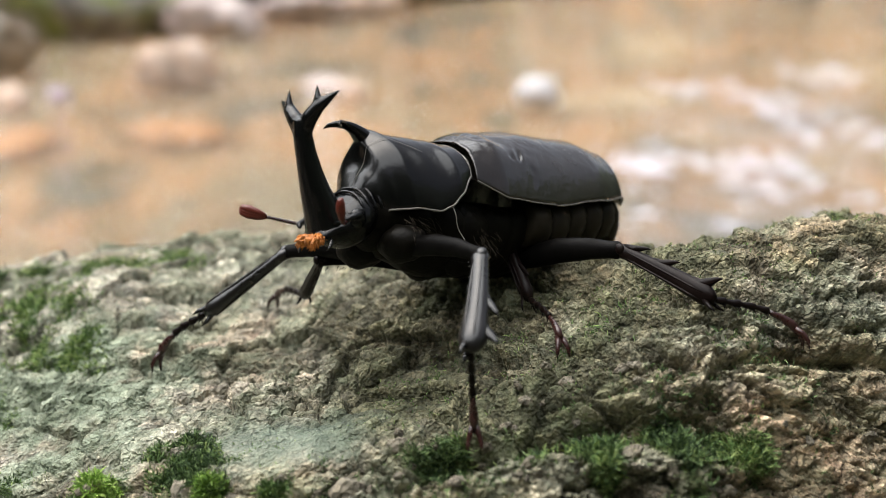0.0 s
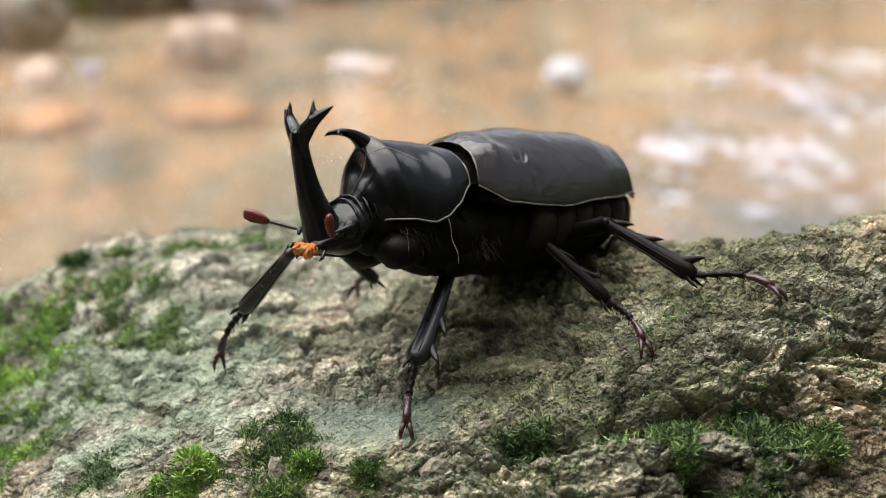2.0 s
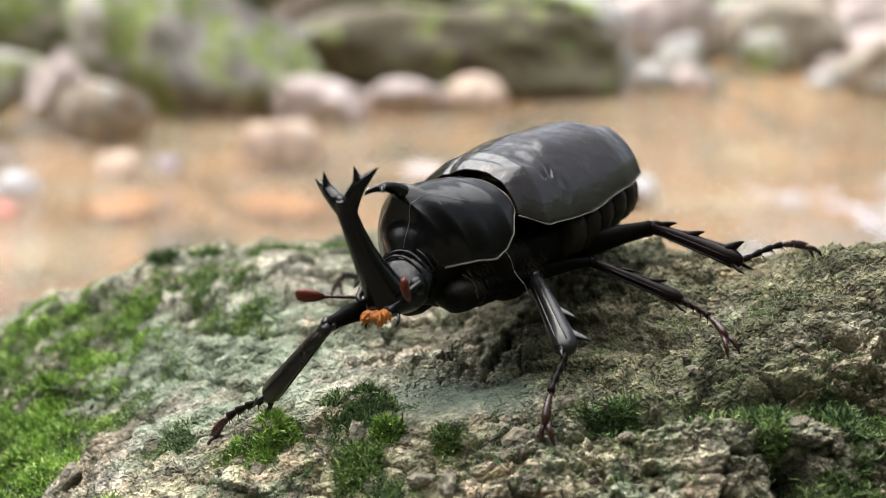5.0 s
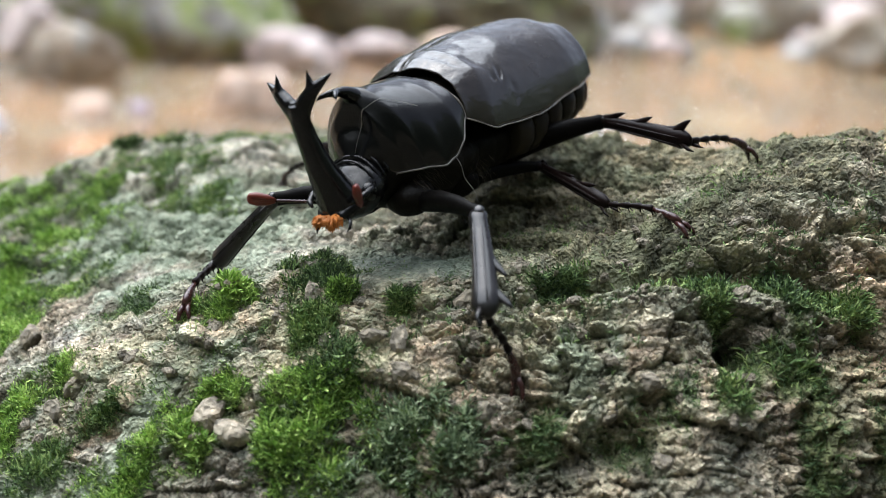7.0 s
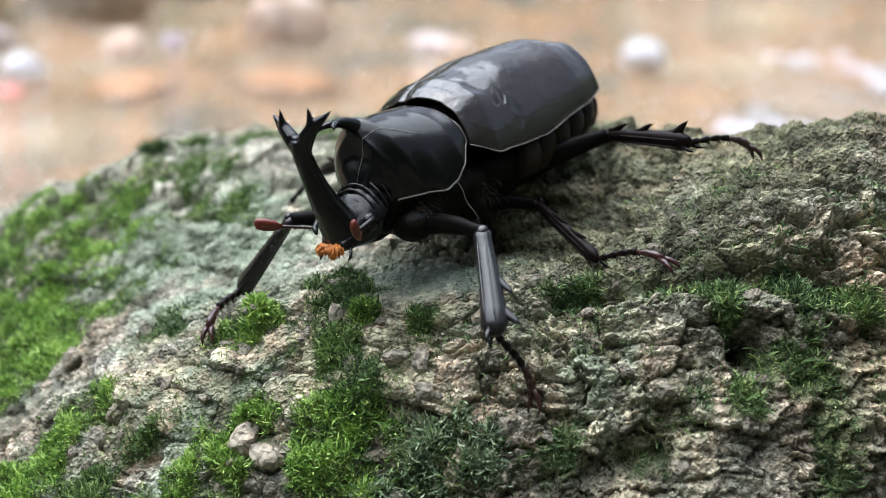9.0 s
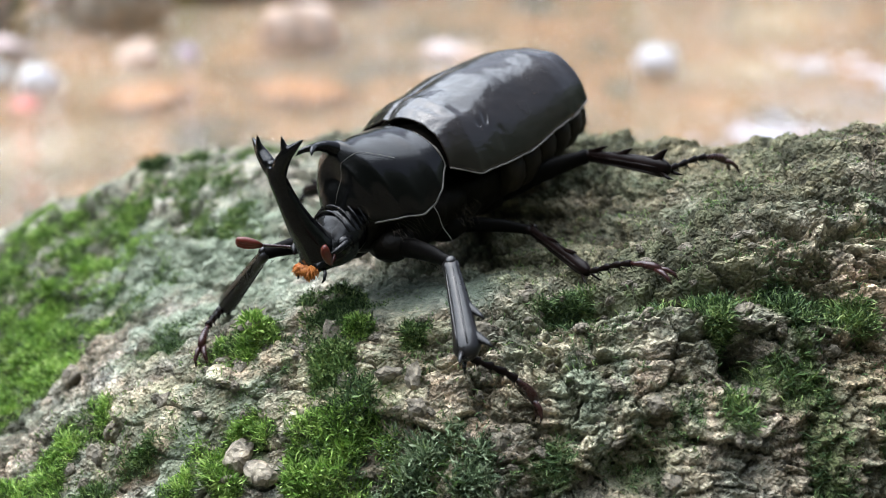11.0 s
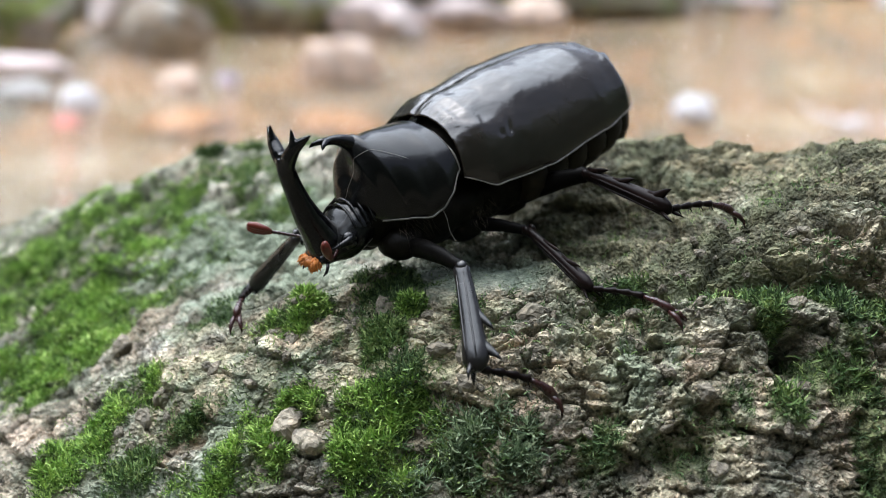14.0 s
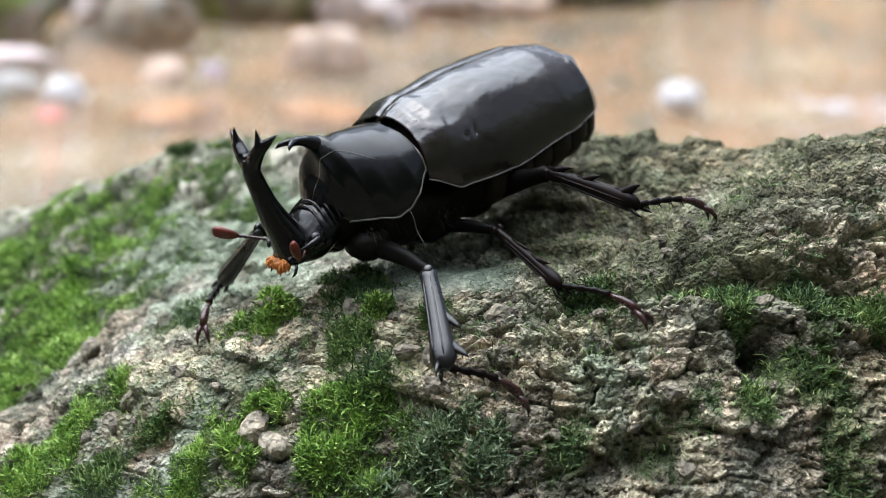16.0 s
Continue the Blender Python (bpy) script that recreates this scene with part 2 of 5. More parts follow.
# centre x, y, spread x, y and height of the swells, in centimetres, over a base at -9
SWELLS = (
    (0, 3, 9, 5.5, 7.05),
    (9, -0.5, 2.5, 2, 3.23),
    (6.5, 3, 2, 2, -0.62),
    (0, 0.3, 1.5, 1.2, -0.15),
    (1.8, 0.8, 1.5, 1.2, 1.22),
    (-1.2, -1, 1.3, 1.2, -0.08),
    (7, 1, 6, 4, 1.66),
    (-4, 5, 5, 3.5, 0.74),
    (2.2, -1.2, 3.2, 1.8, -0.65),
    (-2, 0.8, 2.2, 1.6, 0.46),
    (-5, 0.5, 2.5, 2.2, -0.58),
    (-1.5, -2.6, 2.5, 1.6, 1.77),
    (2.5, -3.6, 2.5, 1.3, 2.18),
    (5, -1.8, 2.2, 1.6, 2.46),
    (-4.5, -3, 2.5, 2, 0.46),
    (0.6, 1.8, 2.2, 1.6, -1.17),
    (3.5, 2, 2.5, 1.8, 0.08),
    (-8, 4, 3, 4, 0.32),
    (-0.5, 5.5, 3, 2.2, -0.26),
    (4, 6, 4, 3, 0.07),
)


def swell(x, y):
    return -9.0 + sum(h * math.exp(-((x - a) / c) ** 2 / 2 - ((y - b) / d) ** 2 / 2) for a, b, c, d, h in SWELLS)


def step(a, b, v):
    k = min(1.0, max(0.0, (v - a) / (b - a)))
    return k * k * (3 - 2 * k)


def groove(x, y, x0, y0, x1, y1, wide):
    """1 on the line from (x0, y0) to (x1, y1), falling off over wide."""
    dx, dy = x1 - x0, y1 - y0
    k = min(1.0, max(0.0, ((x - x0) * dx + (y - y0) * dy) / (dx * dx + dy * dy)))
    return math.exp(-((x - x0 - k * dx) ** 2 + (y - y0 - k * dy) ** 2) / wide ** 2)


def smooth_slab(x, y):
    return math.exp(-((x + 0.25) / 0.95) ** 4 - ((y + 2.1) / 0.62) ** 4)


def tan_at(x, y):
    """How far the stone is a fresh pinkish tan, 0 to 1."""
    k = 0.4 * noise.noise(Vector((x * 0.9, y * 1.1, 7.7))) + 0.4 * noise.noise(Vector((x * 2.6, y * 2.9, 1.4)))
    reach = max(groove(x, y, -3.6, -2.6, -0.4, -3.1, 0.8), groove(x, y, -0.6, -3.4, 1.4, -3.7, 0.5), 1.0 * groove(x, y, 4.9, -2.9, 8.0, -2.7, 0.95), 0.62 * groove(x, y, 2.0, -4.1, 6.5, -3.8, 0.7))
    return step(0.25, 0.85, reach + k)


def random_of(v):
    k = math.sin(v.x * 127.1 + v.y * 311.7 + v.z * 74.7) * 43758.5453
    return k - math.floor(k)


def chips(at, size):
    """The flake of a broken crust at a point: its random number, the distance to its edge, and its own slant there."""
    dist, centres = noise.voronoi(at * size)
    c = centres[0]
    k = random_of(c)
    slant = Vector((k - 0.5, random_of(c.yzx) - 0.5, random_of(c.zxy) - 0.5))
    return k, dist[1] - dist[0], slant.dot(at * size - c)


def rock_point(x, y):
    """A point of the boulder's skin, in centimetres, and its stone: shade and share of the dark colour at flake edges.
    """
    z = swell(x, y)
    e = 0.15
    gx, gy = (swell(x + e, y) - z) / e, (swell(x, y + e) - z) / e
    n = Vector((-gx, -gy, 1)).normalized()
    p = Vector((x, y, z))
    slab = smooth_slab(x, y)
    rough = 1 - 0.85 * slab
    warp = Vector((noise.noise(p * 0.9), noise.noise(p * 0.9 + Vector((7, 3, 1))), noise.noise(p * 0.9 + Vector((1, 9, 4))))) * 0.5
    small = Vector((noise.noise(p * 5), noise.noise(p * 5 + Vector((7, 3, 1))), noise.noise(p * 5 + Vector((1, 9, 4))))) * 0.07
    flat = Vector((p.x * 0.70, p.y * 0.95, p.z * 1.5 + 0.25 * p.y)) + warp * 0.5 + small
    crumb = 0.45 + 0.55 * step(-0.15, 0.25, noise.noise(p * 0.55 + Vector((5, 5, 5))))
    d = 0.13 * noise.noise(p * 0.8 + warp) + 0.07 * noise.noise(flat * 1.7)
    # flaky to the right, more worn and even to the left
    worn = 0.30 + 0.70 * step(-2.2, 0.2, x + 0.8 * noise.noise(p * 0.7))
    h1, e1, s1 = chips(flat, 1.5)
    d += 0.17 * (h1 - 0.5) + 0.20 * s1 - 0.10 * (1 - step(0.0, 0.06, e1))
    h2, e2, s2 = chips(flat + small, 3.6)
    d += (0.4 + 0.6 * worn) * crumb * (0.10 * (h2 - 0.5) + 0.14 * s2 - 0.06 * (1 - step(0.0, 0.10, e2)))
    h3, e3, s3 = chips(flat + small * 0.6, 8.0)
    d += worn * (0.45 + 0.55 * crumb) * (0.055 * (h3 - 0.5) + 0.075 * s3 - 0.035 * (1 - step(0.0, 0.16, e3)))
    layer = noise.noise(Vector((p.x * 0.55, p.y * 0.6, (p.z + 0.3 * p.y + 0.1 * p.x) * 5.0)) + warp)
    strata = step(1.0, 2.4, x) * step(-3.3, -2.8, y)
    d += 0.15 * (abs(layer) - 0.25) * (0.15 + 0.85 * strata)
    d -= 0.07 * (noise.turbulence(flat * 4.0, 3, True) - 0.4)
    d *= rough
    d -= 0.32 * groove(x, y, 4.45, -2.6, 7.5, -2.2, 0.055)
    d -= 0.22 * groove(x, y, 3.6, -1.2, 5.6, -2.3, 0.09)
    d -= 0.42 * groove(x, y, 1.2, -3.02, 4.4, -3.12, 0.14)
    d -= 0.28 * groove(x, y, 1.65, -2.28, 2.35, -2.88, 0.28)
    d -= 0.95 * math.exp(-((x - 3.3) / 0.20) ** 2 - ((y + 3.62) / 0.14) ** 2)
    d -= 0.30 * groove(x, y, 1.5, -4.25, 2.3, -4.2, 0.09)
    d -= 0.22 * groove(x, y, -2.2, -1.5, -1.4, -1.55, 0.16)
    d -= 0.12 * groove(x, y, -3.3, -1.1, -2.1, -1.35, 0.10)
    d += 0.16 * groove(x, y, -2.35, -2.15, -2.25, -2.2, 0.16)
    q = p + n * d
    q.z -= 19.0 * step(0.75, 1.05, math.hypot(x / 13.0, (y - 2.0) / 10.5))
    shade = 0.3 * h1 + 0.35 * h2 + 0.35 * h3
    edge_dark = max(0.8 * (1 - step(0.0, 0.06, e1)), (0.35 + 0.45 * worn) * crumb * (1 - step(0.01, 0.09, e2)), 0.62 * worn * (0.4 + 0.6 * crumb) * (1 - step(0.0, 0.13, e3)))
    return q, min(1.0, max(0.0, 0.5 + 1.7 * (shade - 0.5))), edge_dark * rough


def olive_shade_at(x, y):
    """How far a brown-olive weathered crust, with the beetle's shade painted in on the knob, covers the stone, 0 to 1.
    """
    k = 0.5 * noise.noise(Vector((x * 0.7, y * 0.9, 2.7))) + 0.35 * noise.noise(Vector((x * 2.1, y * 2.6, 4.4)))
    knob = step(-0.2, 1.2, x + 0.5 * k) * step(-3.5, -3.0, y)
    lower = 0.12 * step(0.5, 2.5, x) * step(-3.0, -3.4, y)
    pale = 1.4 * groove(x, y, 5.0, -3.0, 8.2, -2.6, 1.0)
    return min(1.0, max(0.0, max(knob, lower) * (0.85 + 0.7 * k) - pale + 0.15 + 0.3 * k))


TONES = {"bright": (MOSS_BRIGHT, MOSS), "green": (MOSS, MOSS_DARK), "dark": (MOSS_DARK, MOSS), "mixed": (MOSS_BRIGHT, MOSS_DARK), "sage": (MOSS_SAGE, MOSS)}
# centre x, y, reach x, y in centimetres, stems, their length, how broken it is, tone, label
MOSS_BEDS = (
    (-2.48, -2.3, 0.36, 0.22, 1900, 0.16, 0.0, "bright", "bright green moss tuft in a hollow of the boulder"),
    (-0.98, -2.70, 0.16, 0.11, 600, 0.15, 0.0, "bright", "small bright green moss tuft on the boulder"),
    (-0.33, -2.92, 0.16, 0.11, 550, 0.14, 0.0, "green", "small green moss tuft on the boulder"),
    (-1.45, -2.15, 0.60, 0.45, 3800, 0.12, 0.18, "dark", "dark green moss mat on the boulder"),
    (-1.35, -3.05, 0.22, 0.22, 900, 0.13, 0.1, "green", "green moss tuft on the boulder"),
    (-2.3, -3.58, 0.80, 0.32, 6500, 0.14, 0.04, "bright", "yellow-green moss cushion on the boulder's face"),
    (-1.25, -3.86, 0.62, 0.36, 4600, 0.17, 0.22, "mixed", "green moss mat on the boulder's face"),
    (-0.3, -4.08, 0.66, 0.34, 2500, 0.20, 0.24, "sage", "dusty grey-green moss mat on the boulder's face"),
    (-0.95, -3.45, 0.50, 0.22, 1100, 0.12, 0.34, "dark", "thin dark moss on the boulder's face"),
    (-6.3, 1.6, 1.7, 1.3, 12000, 0.15, -0.12, "bright", "bright green moss cushion on the boulder's shoulder"),
    (-5.9, -0.2, 1.0, 0.9, 7000, 0.15, -0.12, "bright", "green moss cushion on the boulder's shoulder"),
    (-4.4, -2.4, 0.34, 0.25, 1500, 0.15, 0.05, "bright", "yellow-green moss tuft on the boulder"),
    (-5.1, -2.8, 0.55, 0.40, 2600, 0.14, 0.15, "bright", "yellow-green moss tuft low on the boulder"),
    (-4.0, 2.2, 1.3, 0.9, 3600, 0.11, 0.46, "green", "green moss mat on top of the boulder"),
    (-3.1, 1.1, 0.7, 0.5, 1800, 0.10, 0.42, "green", "green moss mat on top of the boulder"),
    (-2.6, 3.2, 1.2, 0.7, 2400, 0.10, 0.42, "green", "thin green moss mat on top of the boulder"),
    (1.55, -2.9, 0.45, 0.14, 1100, 0.14, 0.1, "dark", "dark green moss along a ledge of the boulder"),
    (2.8, -3.2, 0.65, 0.15, 1700, 0.17, 0.12, "dark", "dark green moss along a ledge of the boulder"),
    (3.6, -3.2, 0.50, 0.14, 1100, 0.17, 0.12, "dark", "dark green moss along a ledge of the boulder"),
    (4.4, -3.2, 0.45, 0.13, 900, 0.17, 0.15, "green", "green moss along a ledge of the boulder"),
    (3.05, -3.40, 0.20, 0.10, 300, 0.14, 0.0, "green", "green moss over a hole in the boulder"),
    (3.75, -3.65, 0.30, 0.18, 230, 0.20, 0.10, "green", "grassy green moss beside a hole in the boulder"),
    (3.2, -3.95, 0.18, 0.12, 110, 0.22, 0.10, "green", "grassy green moss tuft under a hole in the boulder"),
    (7.0, 1.0, 2.0, 1.6, 3600, 0.08, 0.35, "green", "thin green moss film on the boulder's shoulder"),
    (-3.5, -3.1, 0.32, 0.22, 1100, 0.13, 0.15, "green", "green moss tuft low on the boulder"),
    (-3.2, -3.75, 0.42, 0.25, 1700, 0.14, 0.1, "bright", "yellow-green moss tuft low on the boulder"),
    (-4.3, -3.4, 0.4, 0.25, 1300, 0.13, 0.2, "green", "green moss tuft low on the boulder"),
    (-2.0, -3.0, 0.3, 0.2, 600, 0.11, 0.2, "green", "thin green moss on the boulder"),
    (-3.6, -1.4, 0.5, 0.35, 900, 0.10, 0.2, "dark", "thin dark moss in a hollow of the boulder"),
    (-4.4, 0.2, 0.6, 0.5, 900, 0.10, 0.2, "green", "thin green moss mat on the boulder's shoulder"),
    (1.2, -4.1, 0.5, 0.25, 500, 0.12, 0.3, "dark", "thin dark moss on the boulder's face"),
    (2.3, -4.1, 0.5, 0.25, 350, 0.12, 0.35, "dark", "thin dark moss on the boulder's face"),
    (4.4, -4.0, 0.6, 0.35, 280, 0.14, 0.3, "dark", "dark green moss on the boulder's face"),
    (-3.6, -3.2, 2.6, 1.1, 2600, 0.09, 0.25, "green", "scattered sprigs of green moss on the boulder"),
    (0.6, -3.5, 2.6, 0.8, 2400, 0.10, 0.25, "dark", "scattered sprigs of dark moss on the boulder"),
    (4.4, -3.3, 2.2, 1.1, 2400, 0.10, 0.25, "dark", "scattered sprigs of dark moss on the boulder"),
    (3.2, -1.6, 2.8, 1.2, 2400, 0.07, 0.30, "green", "scattered sprigs of green moss on the boulder"),
    (-4.62, 3.5, 0.16, 0.08, 120, 0.22, 0.0, "dark", "upright dark moss tuft on the boulder's crest"),
    (-3.98, 3.5, 0.25, 0.08, 170, 0.24, 0.0, "dark", "upright dark moss tuft on the boulder's crest"),
)


def lichen_at(x, y):
    """How far a pale mint-green crust covers the stone, 0 to 1."""
    reach = max(groove(x, y, -4.6, 1.0, -2.2, 0.2, 1.3), 0.75 * groove(x, y, -3.9, -0.9, -1.7, -1.3, 0.8), 0.6 * groove(x, y, -3.4, -2.7, -1.9, -2.9, 0.5), 0.9 * groove(x, y, -4.6, -3.6, -3.4, -3.9, 0.7), 0.5 * groove(x, y, 1.0, -3.6, 2.2, -4.2, 0.6))
    k = noise.noise(Vector((x * 1.6, y * 1.6, 8.3))) + 0.7 * noise.noise(Vector((x * 4.5, y * 4.5, 6.1)))
    return step(0.3, 0.9, reach + 0.6 * k)


def film_at(x, y):
    """How far a green film covers the stone round the moss, 0 to 1."""
    most = 0.0
    for mx, my, rx, ry, count, length, broken, *_ in MOSS_BEDS:
        if rx > 2.1:
            continue
        q = ((x - mx) / (rx * 1.45)) ** 2 + ((y - my) / (ry * 1.45)) ** 2
        if q < 1.6:
            most = max(most, 1.15 - 0.8 * q - max(0.0, 2.0 * (broken - 0.1)))
    if most <= 0:
        return 0.0
    k = noise.noise(Vector((x * 2.2, y * 2.2, 3.3))) + 0.6 * noise.noise(Vector((x * 5, y * 5, 1.3)))
    return step(0.45, 1.1, most + 0.9 * k)


xs = np.concatenate((np.linspace(-13.6, -8.0, 30, endpoint=False), np.linspace(-8.0, -5.5, 70, endpoint=False), np.linspace(-5.5, 6.5, 640, endpoint=False), np.linspace(6.5, 8.0, 50, endpoint=False), np.linspace(8.0, 13.6, 30)))
ys = np.concatenate((np.linspace(-8.6, -5.0, 20, endpoint=False), np.linspace(-5.0, -2.5, 200, endpoint=False), np.linspace(-2.5, 1.5, 190, endpoint=False), np.linspace(1.5, 5.5, 90, endpoint=False), np.linspace(5.5, 12.4, 30)))
NX, NY = len(xs), len(ys)
points = [rock_point(float(x), float(y)) for y in ys for x in xs]
grid = [p[0] * CM for p in points]
me = bpy.data.meshes.new("boulder_skin")
me.from_pydata([tuple(p) for p in grid], [], [(j * NX + i, j * NX + i + 1, (j + 1) * NX + i + 1, (j + 1) * NX + i) for j in range(NY - 1) for i in range(NX - 1)])
me.polygons.foreach_set("use_smooth", [True] * len(me.polygons))
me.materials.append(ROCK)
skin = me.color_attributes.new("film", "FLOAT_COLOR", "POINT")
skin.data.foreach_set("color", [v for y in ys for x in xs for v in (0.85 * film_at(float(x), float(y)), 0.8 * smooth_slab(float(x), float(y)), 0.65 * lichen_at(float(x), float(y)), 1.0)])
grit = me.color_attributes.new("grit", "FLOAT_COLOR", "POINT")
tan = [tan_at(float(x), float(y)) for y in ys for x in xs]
olive = [olive_shade_at(float(x), float(y)) for y in ys for x in xs]
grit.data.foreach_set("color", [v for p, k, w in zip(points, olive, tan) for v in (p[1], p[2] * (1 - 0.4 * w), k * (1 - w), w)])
boulder = tagged(new("boulder", me), "weathered tan-grey boulder with mossy hollows standing in a stream", "rock")


def on_rock(x, y):
    """The place on the skin nearest above (x, y) in centimetres, and the slope there."""
    i = min(NX - 2, max(1, int(np.searchsorted(xs, x))))
    j = min(NY - 2, max(1, int(np.searchsorted(ys, y))))
    p = grid[j * NX + i]
    a = grid[j * NX + i + 1] - grid[j * NX + i - 1]
    b = grid[(j + 1) * NX + i] - grid[(j - 1) * NX + i]
    return p, a.cross(b).normalized()


# ---- pebbles set in the boulder ----
def pebble_mesh(seed, mat):
    """A rough flattened stone about a millimetre in radius."""
    bm = bmesh.new()
    bmesh.ops.create_icosphere(bm, subdivisions=2, radius=1.0)
    for v in bm.verts:
        k = 1 + 0.5 * noise.noise(v.co * 1.2 + Vector((seed * 3.7, 0, 0))) + 0.3 * noise.noise(v.co * 3.1 + Vector((0, seed * 2.3, 0)))
        v.co = Vector((v.co.x * k, v.co.y * k * 0.75, v.co.z * k * 0.5)) * (0.1 * CM)
    return finish("stone", bm, mat)


rng = random.Random(4)
pebbles = [pebble_mesh(k, PEBBLE) for k in range(10)]


def set_stone(x, y, r, mesh, sink=0.3):
    p, n = on_rock(x, y)
    ob = new("stone", mesh)
    ob.parent = boulder
    turn = n.to_track_quat("Z", "Y") @ Euler((rng.uniform(-0.4, 0.4), rng.uniform(-0.4, 0.4), rng.uniform(0, 6.28))).to_quaternion()
    ob.matrix_basis = Matrix.LocRotScale(p + n * (r * CM * (0.4 - sink)), turn, Vector((r / 0.1,) * 3))


for k in range(260):
    x, y = rng.gauss(0.3, 2.6), rng.uniform(-4.6, -2.2)
    if smooth_slab(x, y) > 0.2:
        continue
    set_stone(x, y, rng.uniform(0.04, 0.10) * (1.5 if rng.random() < 0.15 else 1), pebbles[k % 10], 0.45)
for x, y, r in ((-0.62, -3.3, 0.17), (-0.34, -3.38, 0.18), (-0.3, -3.62, 0.17), (-2.28, -2.2, 0.18), (0.36, -3.05, 0.17), (0.6, -3.95, 0.14), (-1.15, -3.2, 0.14), (-4.9, -1.0, 0.2)):
    set_stone(x, y, r, pebbles[int(abs(x * 10)) % 10], 0.35)


LARGE_STONES = ((-2.28, -3.52, 0.20), (-2.05, -3.72, 0.23))
for k, (x, y, r) in enumerate(LARGE_STONES):
    set_stone(x, y, r, pebble_mesh(k + 20, PALE_PEBBLE), 0.1)


# ---- moss ----
def moss(name, x, y, rx, ry, count, length, mats, label, lean=0.62, gap=0.0, blades=3):
    """A cushion of short leafy stems over an ellipse of the boulder."""
    verts, faces, idx = [], [], []
    r = random.Random(int(x * 131 + y * 17 + count))
    for k in range(int(count * 3.4)):
        a, q = r.uniform(0, 2 * math.pi), 1.5 * math.sqrt(r.random())
        px, py = x + rx * q * math.cos(a), y + ry * q * math.sin(a)
        dens = 1.3 * noise.noise(Vector((px * 2.2, py * 2.2, 3.3))) + 0.9 * noise.noise(Vector((px * 5, py * 5, 1.3)))
        if dens < gap - 0.30 + 0.60 * q * q + r.gauss(0, 0.36):
            continue
        if any(math.hypot(px - u, py - v) < 0.9 * w for u, v, w in LARGE_STONES):
            continue
        p, n = on_rock(px, py)
        up = (n * 0.7 + Vector((0, 0, 0.5))).normalized()
        way = (up + Vector((r.gauss(0, lean), r.gauss(0, lean), r.gauss(0, lean * 0.5)))).normalized()
        size = 0.78 * length * CM * r.uniform(0.35, 1.4) * max(0.45, 0.6 + 0.4 * (1 - q * q) + 0.3 * dens)
        side = way.cross(Vector((r.gauss(0, 1), r.gauss(0, 1), r.gauss(0, 1)))).normalized()
        which = 1 if r.gauss(0.3 - 0.9 * dens, 0.3) > 0.35 else 0
        for b in range(blades):
            out = (way + (side if b else side * 0.2) * (0.55 if b else 0.0)).normalized()
            root = p + way * (size * 0.33 * b) - n * (0.012 * CM)
            long = size * (0.8 if b else 1.0)
            wide = out.cross(side.cross(out) + Vector((0.01, 0, 0))).normalized() * (long * 0.042 + 0.000035)
            i = len(verts)
            verts += [root - wide * 0.6, root + wide * 0.6, root + out * (long * 0.55) + wide, root + out * (long * 0.55) - wide, root + out * long + n * (-0.15 * long)]
            faces += [(i, i + 1, i + 2, i + 3), (i + 3, i + 2, i + 4)]
            idx += [which, which]
            side = way.cross(side).normalized()
    data = bpy.data.meshes.new(name)
    data.from_pydata([tuple(v) for v in verts], [], faces)
    for m in mats:
        data.materials.append(m)
    data.polygons.foreach_set("material_index", idx)
    return tagged(new(name, data), label, "moss", "moss on the boulder", "stuff")


for x, y, rx, ry, count, length, broken, tone, label in MOSS_BEDS:
    moss("moss_cushion", x, y, rx, ry, count, length, TONES[tone], label, gap=broken)


# ---- the beetle ----
K = 0.92 * CM
beetle = tagged(new("beetle"), "glossy black beetle with a forked horn on a mossy boulder", "beetle")


def scaled(bm):
    bmesh.ops.scale(bm, vec=(K, K, K), verts=bm.verts)
    return bm


WIDE = [(0, 0.947), (0.12, 1.095), (0.4, 1.125), (0.72, 1.135), (0.88, 1.072), (0.96, 0.891), (1, 0.779)]
TOP = [(0, 1.27), (0.06, 1.375), (0.12, 1.444), (0.4, 1.559), (0.72, 1.566), (0.88, 1.468), (0.96, 1.18), (1, 0.653)]
EDGE = [(0, 0.521), (0.12, 0.296), (0.4, 0.264), (0.72, 0.422), (0.88, 0.515), (0.96, 0.482), (1, 0.505)]


def dent(s, a, at, where, long, broad):
    return math.exp(-((s - at) / long) ** 2 - ((a - where) / broad) ** 2)


